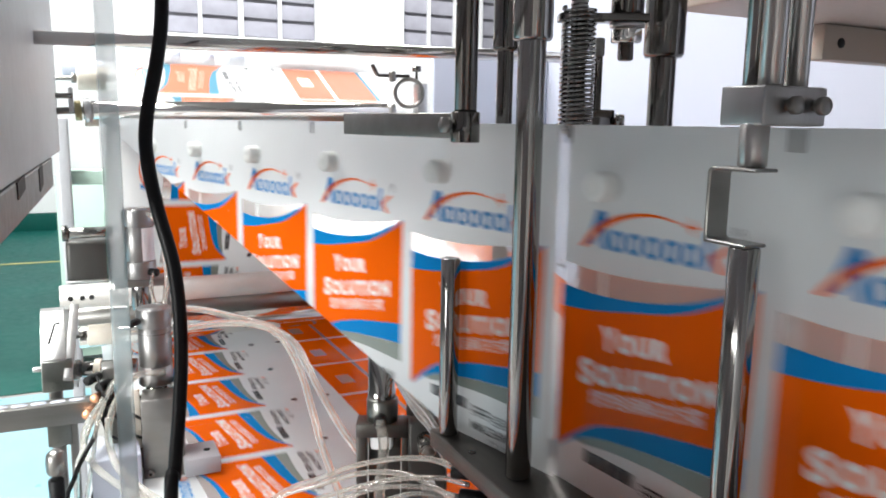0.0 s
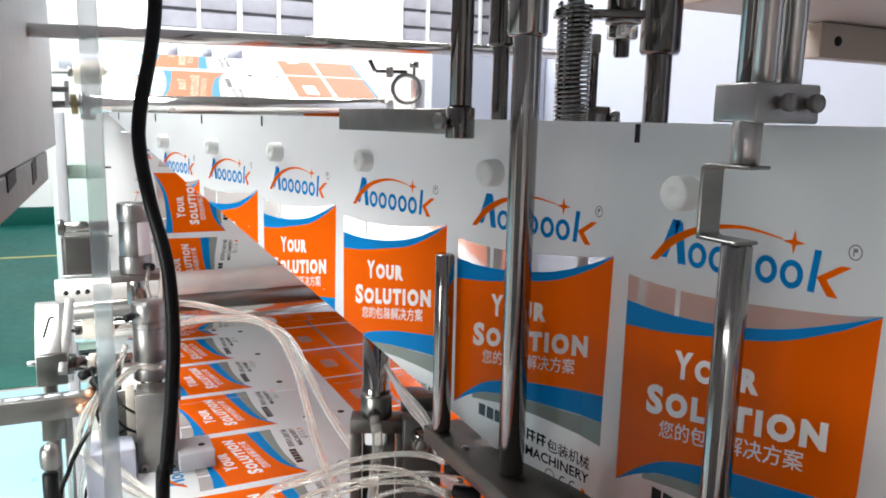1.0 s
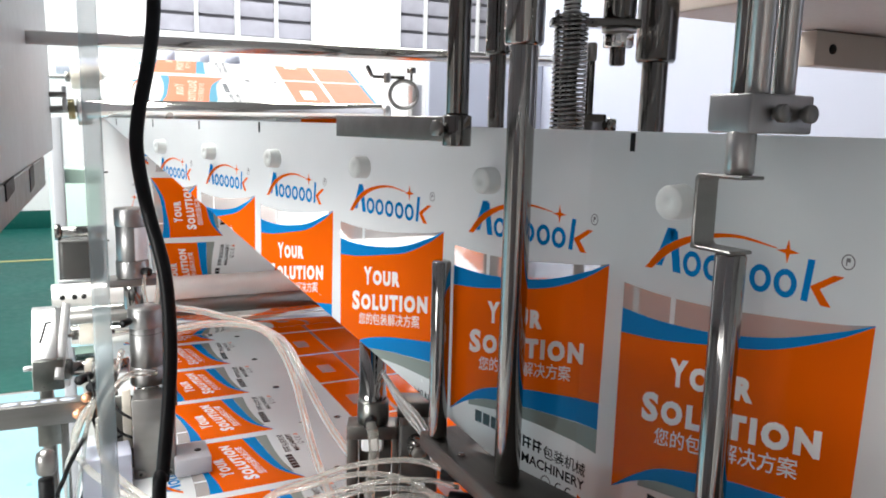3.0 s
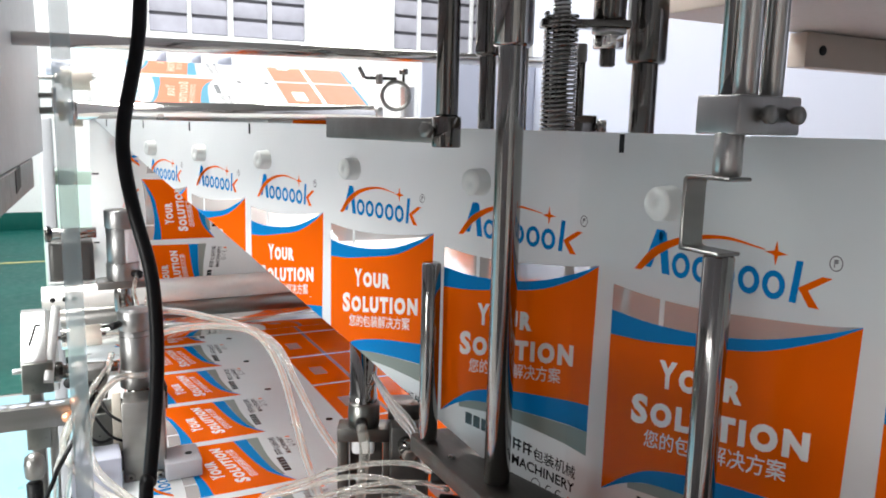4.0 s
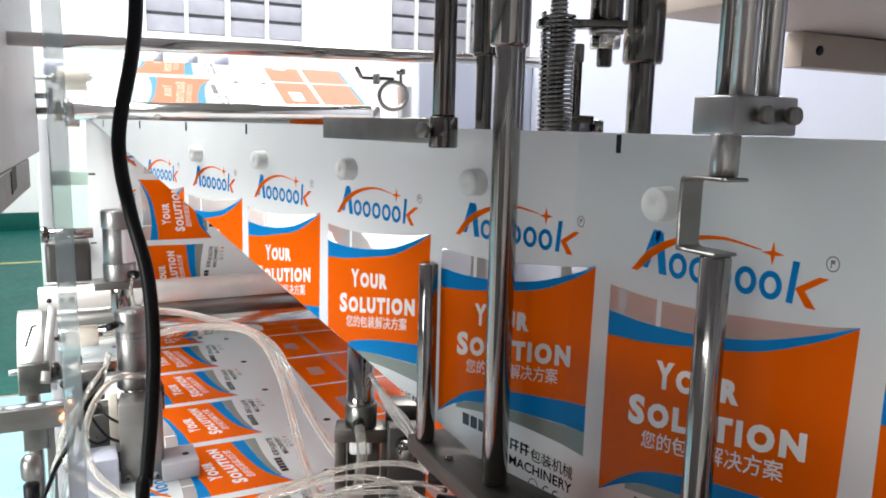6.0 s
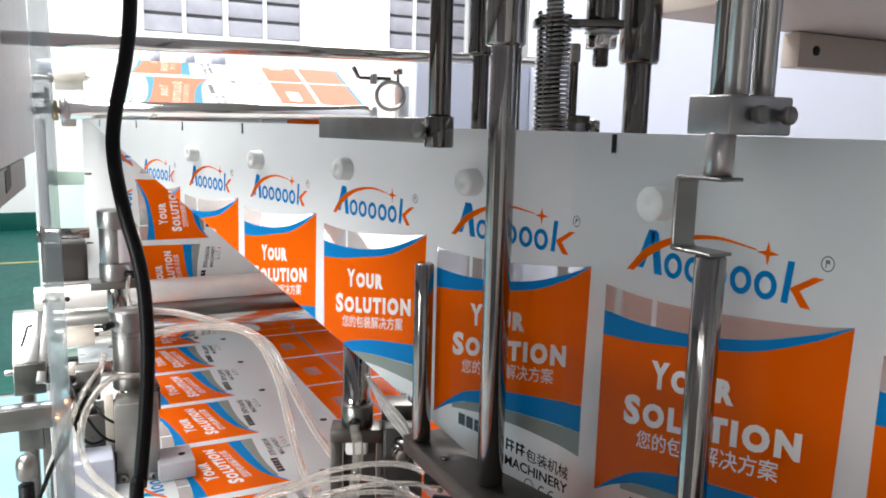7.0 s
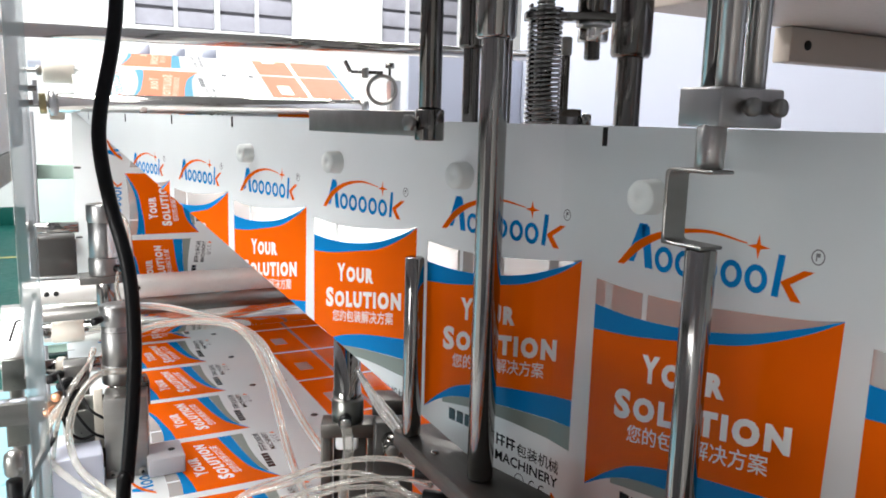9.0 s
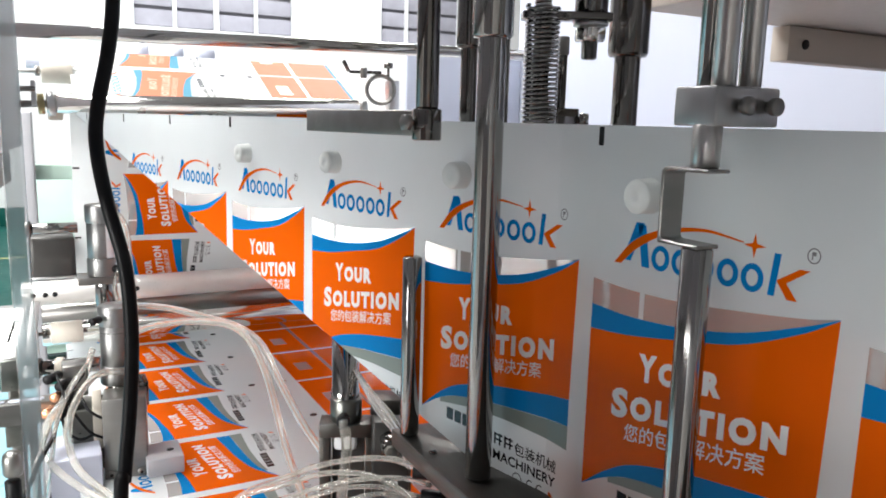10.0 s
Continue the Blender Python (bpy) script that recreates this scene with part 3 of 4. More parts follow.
t = thing("mounting_block", "pale aluminium mounting block with a drilled hole", "bracket")
mb = part("block", box(0.090, 0.132, 0.905, 0.955, 0.822, 0.844, 0.0015), PAINT_GREY, t)
part("hole", rod((0.119, 0.928, 0.8425), (0.119, 0.928, 0.8445), 0.0042, 0.0002, 20), DARK, mb)
t = thing("mounting_block", "white block below the air hoses", "bracket")
part("block", box(-0.012, 0.042, 0.905, 0.950, 0.62, 0.862, 0.002), PAINT_WHITE, t)
# dark metal puts the dark gap behind the hoses into the colour
part("block_top", box(0.012, 0.052, 0.960, 1.01, 0.62, 0.898, 0.002), GUNMETAL, t)

# levers, rail and knobs at the left
t = thing("lever_bracket", "aluminium lever bracket with a sloping slotted face", "bracket")
wedge = [(1.08, 0.893), (1.08, 0.937), (1.155, 0.985), (1.175, 0.985), (1.175, 0.893)]
lb = part("wedge_block", prism(wedge, 0.030, Matrix(((0, 0, 1, -0.064), (1, 0, 0, 0), (0, 1, 0, 0), (0, 0, 0, 1)))), BLOCK_STEEL, t)
part("slot", rod((-0.0540, 1.103, 0.9522), (-0.0465, 1.133, 0.9714), 0.0016, 0.0004, 12), DARK, lb)
part("slot", rod((-0.0465, 1.133, 0.9714), (-0.0400, 1.134, 0.9720), 0.0014, 0.0004, 12), DARK, lb)
bar_m = Matrix.Translation((-0.0270, 1.110, 0.950)) @ pose(0, 0, 0, -44, 9, 0)
part("bright_bar", box(-0.0055, 0.0055, -0.004, 0.004, -0.056, 0.058, 0.0008, bar_m), BLOCK_STEEL, t, "bright sloping steel bar")
part("front_block", box(-0.0635, -0.0270, 1.0785, 1.100, 0.893, 0.934, 0.001), GUNMETAL, t, "dull grey front block")
part("pin", rod((-0.074, 1.085, 0.924), (-0.062, 1.085, 0.924), 0.0035, 0.0005, 16), ALU, t)
part("foot", box(-0.058, -0.042, 1.10, 1.16, 0.62, 0.894, 0.003), BRUSHED, t)
t = thing("adjusting_spindle", "steel spindle with a white plastic ring", "spindle")
sd = part("spindle", rod((-0.022, 1.13, 0.904), (0.055, 1.115, 0.905), 0.0105), STEEL, t)
part("ring", rod((0.000, 1.126, 0.904), (0.009, 1.124, 0.904), 0.0135), NYLON, sd)
part("hub", rod((-0.027, 1.131, 0.904), (-0.018, 1.129, 0.904), 0.0145), DARK_STEEL, t)
t = thing("slotted_rail", "steel rail with a row of white oval slots", "rail")
rail_m = pose(-0.058, 1.004, 0.0, 0, 0, -3)
rl = part("rail", box(-0.20, 0.058, -0.012, 0.012, 0.878, 0.905, 0.001, rail_m), BRUSHED, t)
for i in range(9):
    u = 0.035 - i * 0.021
    bm = lathe([(0, 0.0068), (1, 0.0066)], (0, 0, 0), (0, 0, 0.0012), 20)
    for v in bm.verts:
        v.co.x *= 1.35
        v.co.y *= 0.75
    bmesh.ops.transform(bm, matrix=rail_m @ pose(u, 0, 0.9046), verts=bm.verts)
    part("slot", bm, PAINT_WHITE, rl)
part("hanger", box(-0.058, -0.031, 0.998, 1.022, 0.849, 0.884, 0.0015), GUNMETAL, t, "dark steel hanger block")
part("leg", box(-0.034, -0.024, 1.0, 1.012, 0.0, 0.88, 0.001), BRUSHED, t)
part("screw", rod((0.0, 0.9885, 0.8885), (0.0, 0.9850, 0.8885), 0.0030, 0.0005, 16), DARK_STEEL, rl)
t = thing("clamp_knob", "bright rounded steel cap on a black handle", "knob")
part("cap", lathe([(0, 0.0085), (0.1, 0.0100), (0.55, 0.0105), (0.85, 0.0092), (1, 0.0050)], (-0.046, 0.880, 0.866), (-0.046, 0.880, 0.893), 24), BRUSHED, t)
part("handle", rod((-0.047, 0.880, 0.80), (-0.047, 0.880, 0.860), 0.0080), RUBBER, t)
part("stem", rod((-0.047, 0.880, 0.62), (-0.047, 0.880, 0.805), 0.0050), BRUSHED, t)
t = thing("valve_block", "cluster of dark and copper air fittings on a steel block", "air fitting")
part("block", box(0.006, 0.034, 0.990, 1.02, 0.905, 0.945, 0.002), BRUSHED, t)
for i, (x, z, mt) in enumerate(((0.002, 0.935, RUBBER), (0.014, 0.925, RUBBER), (0.008, 0.912, COPPER), (0.022, 0.907, RUBBER), (-0.002, 0.893, COPPER), (0.012, 0.889, RUBBER))):
    part("fitting", rod((x, 0.992, z), (x - 0.012, 0.965, z + 0.004), 0.0058, 0.0008, 16), mt, t)

for i, pts in enumerate(([(0.030, 0.985, 0.935), (0.014, 0.950, 0.925), (0.004, 0.935, 0.895), (0.020, 0.945, 0.868), (0.045, 0.955, 0.872)],
                         [(0.022, 0.980, 0.918), (0.030, 0.945, 0.905), (0.044, 0.940, 0.893), (0.052, 0.955, 0.885)],
                         [(0.000, 0.975, 0.940), (0.010, 0.945, 0.915), (0.030, 0.938, 0.880), (0.048, 0.950, 0.862)],
                         [(-0.004, 0.965, 0.898), (0.010, 0.940, 0.880), (0.004, 0.925, 0.850), (-0.015, 0.915, 0.80), (-0.018, 0.915, 0.63)])):
    tagged(part("thin_cable", pipe(pts, 0.0017, 8, 6), RUBBER), "thin black sensor cable among the air fittings", "cable", "sensor cables")
t = thing("pin_row", "row of dark steel pins in a pale strip", "pin strip")
strip = part("strip", box(0.036, 0.046, 0.950, 0.958, 0.850, 0.925, 0.001), NYLON, t)
for i in range(4):
    part("pin", rod((0.046, 0.953, 0.858 + i * 0.019), (0.060, 0.947, 0.858 + i * 0.019), 0.0016, 0.0003, 10), DARK_STEEL, strip)

# holder beside the base plate
t = thing("sensor_holder", "steel cylinder held in a dark split clamp", "sensor holder")
part("barrel", lathe([(0, 0.0135), (0.3, 0.0135), (0.31, 0.0128), (1, 0.0128)], (0.2435, 0.650, 0.976), (0.2435, 0.650, 1.046)), STEEL, t)
part("collar", rod((0.2435, 0.648, 0.963), (0.2435, 0.648, 0.990), 0.0150), GUNMETAL, t)
part("fitting", rod((0.236, 0.634, 0.974), (0.232, 0.624, 0.974), 0.0062), RUBBER, t)
part("clamp", oriented(0.243, 0.640, 0.0, -24, box(-0.027, 0.026, -0.008, 0.018, 0.955, 0.968, 0.001)), PLATE_STEEL, t)
part("cheek", oriented(0.243, 0.640, 0.0, -24, box(-0.027, -0.017, -0.006, 0.014, 0.80, 0.962, 0.001)), PLATE_STEEL, t)
part("cheek", oriented(0.243, 0.640, 0.0, -24, box(0.016, 0.026, -0.006, 0.014, 0.80, 0.962, 0.001)), PLATE_STEEL, t)
# added filler that stands in for dark clutter behind the clamp
part("back_block", oriented(0.243, 0.640, 0.0, -24, box(-0.016, 0.015, 0.008, 0.018, 0.80, 0.950, 0.001)), MOTOR, t, "black block added for the dark clutter between the cheeks")
part("pad", oriented(0.243, 0.640, 0.0, -24, box(-0.014, 0.008, -0.004, 0.008, 0.940, 0.955, 0.004)), LABEL, t)
t = thing("sensor_holder", "dark steel holder block behind the split clamp", "sensor holder")
part("block", oriented(0.285, 0.640, 0.0, -24, box(-0.014, 0.022, -0.010, 0.016, 0.80, 0.972, 0.0015)), PLATE_STEEL, t)
part("top", oriented(0.285, 0.640, 0.0, -24, box(-0.018, 0.026, -0.012, 0.018, 0.972, 0.987, 0.0015)), PLATE_STEEL, t)

t = thing("solenoid_valve", "small dark valve body tucked under the base plate", "valve")
part("body", oriented(0.268, 0.600, 0.0, -20, box(-0.016, 0.018, -0.008, 0.012, 0.80, 0.981, 0.002)), MOTOR, t)
part("coil", rod((0.262, 0.588, 0.968), (0.256, 0.570, 0.966), 0.0085, 0.001, 20), DARK_STEEL, t)
part("nut", hexagon((0.256, 0.570, 0.966), (0.2545, 0.565, 0.9655), 0.0062), BRUSHED, t)
part("connector", rod((0.252, 0.560, 0.940), (0.246, 0.545, 0.938), 0.0062, 0.0012, 16), BRUSHED, t)

# air hoses and cables
HOSES = [
    ("clear plastic air hose arching over the film", 0.0042, [(0.075, 1.02, 1.0), (0.088, 1.018, 1.007), (0.125, 0.978, 1.011), (0.158, 0.928, 1.01), (0.192, 0.874, 1.006), (0.209, 0.83, 0.994), (0.215, 0.78, 0.968), (0.226, 0.73, 0.935), (0.240, 0.68, 0.905), (0.246, 0.63, 0.86), (0.248, 0.60, 0.80)]),
    ("clear plastic air hose arching over the film", 0.0042, [(0.08, 0.995, 0.965), (0.088, 0.99, 0.978), (0.115, 0.958, 0.995), (0.154, 0.907, 1.008), (0.181, 0.859, 1.012), (0.196, 0.83, 1.0), (0.203, 0.79, 0.975), (0.203, 0.75, 0.948), (0.201, 0.70, 0.920), (0.205, 0.64, 0.880), (0.207, 0.60, 0.82)]),
    ("clear plastic air hose looped beside the bracket", 0.0040, [(0.076, 0.966, 0.938), (0.044, 0.938, 0.947), (0.021, 0.913, 0.932), (0.008, 0.902, 0.898), (0.014, 0.882, 0.864), (0.035, 0.856, 0.845), (0.059, 0.831, 0.832), (0.09, 0.79, 0.828)]),
    ("clear plastic air hose looped beside the bracket", 0.0040, [(0.043, 1.051, 0.945), (0.026, 0.998, 0.917), (-0.004, 0.954, 0.904), (-0.018, 0.934, 0.879), (-0.009, 0.903, 0.859), (0.019, 0.875, 0.838), (0.043, 0.848, 0.83), (0.07, 0.81, 0.828)]),
    ("clear plastic air hose lying beside the base plate", 0.0025, [(0.10, 0.69, 0.85), (0.149, 0.675, 0.897), (0.179, 0.643, 0.922), (0.206, 0.611, 0.944), (0.231, 0.579, 0.959), (0.246, 0.54, 0.972), (0.257, 0.512, 0.973)]),
    ("clear plastic air hose lying beside the base plate", 0.0025, [(0.10, 0.67, 0.85), (0.137, 0.659, 0.9), (0.176, 0.633, 0.921), (0.207, 0.598, 0.942), (0.232, 0.566, 0.95), (0.245, 0.536, 0.95), (0.253, 0.509, 0.948)]),
    ("clear plastic air hose lying beside the base plate", 0.0022, [(0.12, 0.64, 0.87), (0.160, 0.630, 0.905), (0.190, 0.600, 0.928), (0.222, 0.570, 0.945), (0.250, 0.535, 0.957), (0.262, 0.505, 0.962)]),
    ("clear plastic air hose lying beside the base plate", 0.0022, [(0.11, 0.66, 0.84), (0.150, 0.640, 0.888), (0.184, 0.612, 0.912), (0.214, 0.585, 0.932), (0.240, 0.550, 0.944), (0.256, 0.512, 0.950)]),
    ("clear plastic air hose lying beside the base plate", 0.0020, [(0.16, 0.60, 0.84), (0.190, 0.592, 0.890), (0.212, 0.575, 0.922), (0.236, 0.552, 0.938), (0.254, 0.520, 0.944)]),
    ("thin clear hose on the air cylinder", 0.0030, [(0.090, 1.198, 1.021), (0.085, 1.185, 1.012), (0.081, 1.15, 1.001), (0.079, 1.065, 0.996), (0.070, 1.0, 1.01)]),
    ("thin clear hose on the air cylinder", 0.0034, [(0.084, 1.210, 1.112), (0.098, 1.164, 1.094), (0.1, 1.134, 1.058), (0.096, 1.085, 1.026), (0.087, 1.041, 1.005), (0.083, 1.0, 0.97)]),
    ("clear plastic hose below the sensor holder", 0.0050, [(0.233, 0.626, 0.976), (0.231, 0.612, 0.955), (0.224, 0.603, 0.925), (0.217, 0.60, 0.83)]),
    ("thin clear hose along the lower film edge", 0.0022, [(0.252, 0.672, 1.034), (0.250, 0.650, 1.022), (0.2465, 0.610, 1.016), (0.2465, 0.580, 1.011), (0.250, 0.556, 1.004), (0.256, 0.536, 0.985)]),
    ("thin clear hose along the lower film edge", 0.0020, [(0.255, 0.672, 1.030), (0.252, 0.648, 1.017), (0.248, 0.606, 1.009), (0.247, 0.576, 1.004), (0.250, 0.554, 0.997), (0.256, 0.536, 0.975)]),
    ("thin clear hose along the lower film edge", 0.0018, [(0.258, 0.672, 1.026), (0.254, 0.646, 1.012), (0.250, 0.604, 1.002), (0.248, 0.574, 0.997), (0.251, 0.552, 0.990), (0.257, 0.534, 0.965)]),
    ("thin clear hose in the hose bundle", 0.0026, [(0.040, 1.0, 0.95), (0.02, 0.96, 0.935), (-0.002, 0.93, 0.90), (-0.010, 0.91, 0.86), (-0.02, 0.90, 0.80), (-0.02, 0.90, 0.63)]),
    ("thin clear hose in the hose bundle", 0.0026, [(0.030, 1.0, 0.94), (0.0, 0.95, 0.91), (-0.02, 0.925, 0.87), (-0.028, 0.91, 0.83), (-0.03, 0.90, 0.63)]),
]
for label, r, pts in HOSES:
    tagged(part("air_hose", pipe(pts, r), HOSE), label, "air hose", "air hoses")
tagged(part("thin_cable", pipe([(0.010, 0.985, 0.93), (-0.005, 0.93, 0.888), (-0.017, 0.899, 0.876), (-0.029, 0.9, 0.85), (-0.042, 0.902, 0.80), (-0.045, 0.905, 0.63)], 0.0026), RUBBER), "thin black cable among the clear hoses", "cable")
tagged(part("power_cable", pipe([(0.050, 0.510, 1.70), (0.046, 0.508, 1.45), (0.045, 0.507, 1.369), (0.043, 0.498, 1.316), (0.039, 0.495, 1.286), (0.031, 0.492, 1.249), (0.030, 0.488, 1.226), (0.034, 0.481, 1.196), (0.041, 0.471, 1.16), (0.042, 0.463, 1.12), (0.039, 0.458, 1.08), (0.034, 0.453, 1.04), (0.03, 0.447, 1.0), (0.02, 0.44, 0.62)], 0.0041, 16), RUBBER), "black rubber power cable hanging in front of the machine", "cable")
t = thing("push_fitting", "pair of black push-in hose fittings under the plate", "air fitting")
for x, y, z in ((0.250, 0.512, 0.973), (0.254, 0.505, 0.955)):
    part("fitting", rod((x, y, z), (x + 0.018, y - 0.014, z), 0.0055, 0.001, 16), RUBBER, t)
t = thing("safety_screen", "clear acrylic safety screen with a pale green edge", "safety screen")
part("edge", box(-0.0040, -0.0004, 0.1730, 0.1780, 0.75, 1.75, 0.0006), ACRYLIC, t, "pale green cut edge")
part("sheet", box(-0.029, -0.0042, 0.1740, 0.1770, 0.75, 1.75, 0), GLASS, t)
[c for c in t.children if c.name.startswith("sheet")][0].visible_shadow = False
# ---- the printed film: rigid panels that travel along the folding path ----
P, H, G = 0.16, 0.25, 0.288          # pitch of the bags, standing height, half width of the flat film
S1, S2, SB = -6.0 * P, -2.29 * P, 4.795 * P
DA, DB = Vector((0.23836, -0.97118, 0)), Vector((0.10557, -0.99441, 0))
BEND = Vector((0.28236, 0.38070, 1.25))
RISE = Vector((0, -0.29, 0.43)).normalized()
SLOPE = Vector((0, -0.9712, -0.262)).normalized()


def fold_z(s):
    """Height below the top edge at which the film leaves the folding triangle."""
    return -0.0597 - 0.0419 * s / P


def plane_pose(s, z, stand=None):
    """The pose of the panel frame at film length s, on the plane on which the spot (s, z) lies, or standing or not as asked."""
    if s >= S2 and (z >= fold_z(s) if stand is None else stand):
        d = DA if s < SB else DB
        o, y = BEND + d * (s - SB), Vector((0, 0, 1))
    elif s >= S2:
        d, y = SLOPE, Vector((-1, 0, 0))
        o = Vector((BEND.x + DA.x * (s - SB) + fold_z(s) + 0.006, BEND.y + DA.y * (s - SB), 1.245 + fold_z(s)))
    elif s >= S1:
        d, y = RISE, Vector((-1, 0, 0))
        o = Vector((0.041, 1.365, 1.25)) + d * (s - S2)
    else:
        d, y = Vector((0, 1, 0)), Vector((-1, 0, 0))
        o = Vector((0.017, 1.65 + (s + 6 * P), 0.82))
    m = Matrix((d, y, d.cross(y))).transposed().to_4x4()
    m.translation = o
    return m


def turned(s0, p, z):
    """As plane_pose after p steps, with each turn spread over a stretch of film."""
    w, s = 0.4 * P, s0 + p * P
    step = math.floor(p + 1e-6)
    f = p - step
    if s >= S2 and f > 0.01:
        was, becomes = z >= fold_z(s0 + step * P), z >= fold_z(s0 + (step + 1) * P)
        a, b = plane_pose(s, z, was), plane_pose(s, z, becomes)
        k = 0.4 if f < 0.1 else 1.0
        return Matrix.LocRotScale(a.translation.lerp(b.translation, k), a.to_quaternion().slerp(b.to_quaternion(), k), None) if was != becomes else a
    if abs(s - S1) < w:
        a, b = plane_pose(S1 - w, z), plane_pose(S1 + w, z)
        k = (s - S1 + w) / (2 * w)
        return Matrix.LocRotScale(a.translation.lerp(b.translation, k), a.to_quaternion().slerp(b.to_quaternion(), k), None)
    return plane_pose(s, z)


ADVANCE = [(0, 0.60), (0.1, 0.93), (0.2, 1.0), (2.36, 1.0), (2.4, 1.03), (2.5, 1.26), (2.6, 1.62), (2.7, 1.95), (2.8, 2.0), (4.95, 2.0), (5.0, 2.03), (5.1, 2.33),
           (5.2, 2.66), (5.3, 2.95), (5.4, 3.0), (7.5, 3.0), (7.6, 3.05), (7.7, 3.26), (7.8, 3.62), (7.9, 3.95), (8.0, 4.0), (10.0, 4.0)]


def curve(pts, n=10):
    """Points on a smooth curve through the given ones."""
    p = [Vector((*q, 0)) for q in pts]
    p = [2 * p[0] - p[1]] + p + [2 * p[-1] - p[-2]]
    out = []
    for i in range(1, len(p) - 2):
        a, b, c, d = p[i - 1:i + 3]
        for k in range(n):
            t = k / n
            v = 0.5 * (2 * b + (c - a) * t + (2 * a - 5 * b + 4 * c - d) * t * t + (3 * b - a - 3 * c + d) * t ** 3)
            out.append((v.x, v.y))
    out.append((p[-2].x, p[-2].y))
    return out


class Art:
    """Flat printed shapes in one bmesh, each layer a hair above the last."""

    def __init__(self):
        self.bm = bmesh.new()

    def shape(self, outline, mat, layer):
        f = self.bm.faces.new([self.bm.verts.new((x, y, layer * 0.00012)) for x, y in outline])
        f.normal_update()
        if f.normal.z < 0:
            f.normal_flip()
        f.material_index = mat
        if len(outline) > 4:
            bmesh.ops.triangulate(self.bm, faces=[f])

    def strip(self, top, bottom, mat, layer):
        for i in range(len(top) - 1):
            self.shape([bottom[i], bottom[i + 1], top[i + 1], top[i]], mat, layer)

    def rect(self, x0, x1, y0, y1, mat, layer, lean=0.0):
        self.shape([(x0, y0), (x1, y0), (x1 + lean, y1), (x0 + lean, y1)], mat, layer)

    def ring(self, cx, cy, rx, ry, width, mat, layer, a0=0, a1=360, n=24):
        o = [(cx + rx * math.cos(radians(a0 + (a1 - a0) * i / n)), cy + ry * math.sin(radians(a0 + (a1 - a0) * i / n))) for i in range(n + 1)]
        q = [(cx + (rx - width) * math.cos(radians(a0 + (a1 - a0) * i / n)), cy + (ry - width) * math.sin(radians(a0 + (a1 - a0) * i / n))) for i in range(n + 1)]
        self.strip(q, o, mat, layer)

    def text(self, words, x0, x1, y, size, mat, layer, bold=0.0, res=3, rise=0.0, spread=1.0):
        c = bpy.data.curves.new("lettering", "FONT")
        c.body, c.size, c.offset, c.resolution_u, c.space_character = words, size, bold, res, spread
        ob = new("lettering", c)
        me = ob.evaluated_get(bpy.context.evaluated_depsgraph_get()).to_mesh()
        lo, hi = min(v.co.x for v in me.vertices), max(v.co.x for v in me.vertices)
        k = (x1 - x0) / (hi - lo)
        vs = [self.bm.verts.new((x0 + (v.co.x - lo) * k, y + v.co.y + rise * (v.co.x - lo) * k, layer * 0.00012)) for v in me.vertices]
        for p in me.polygons:
            f = self.bm.faces.new([vs[i] for i in p.vertices])
            f.normal_update()
            if f.normal.z < 0:
                f.normal_flip()
            f.material_index = mat
        bpy.data.objects.remove(ob)
        bpy.data.curves.remove(c)


FILM_MATS = [WHITE_FILM, ORANGE, BLUE, PRINT_WHITE, CLEAR_FILM, WINDOW_FILM, BLACK_PRINT, GREY_PRINT, VALVE]


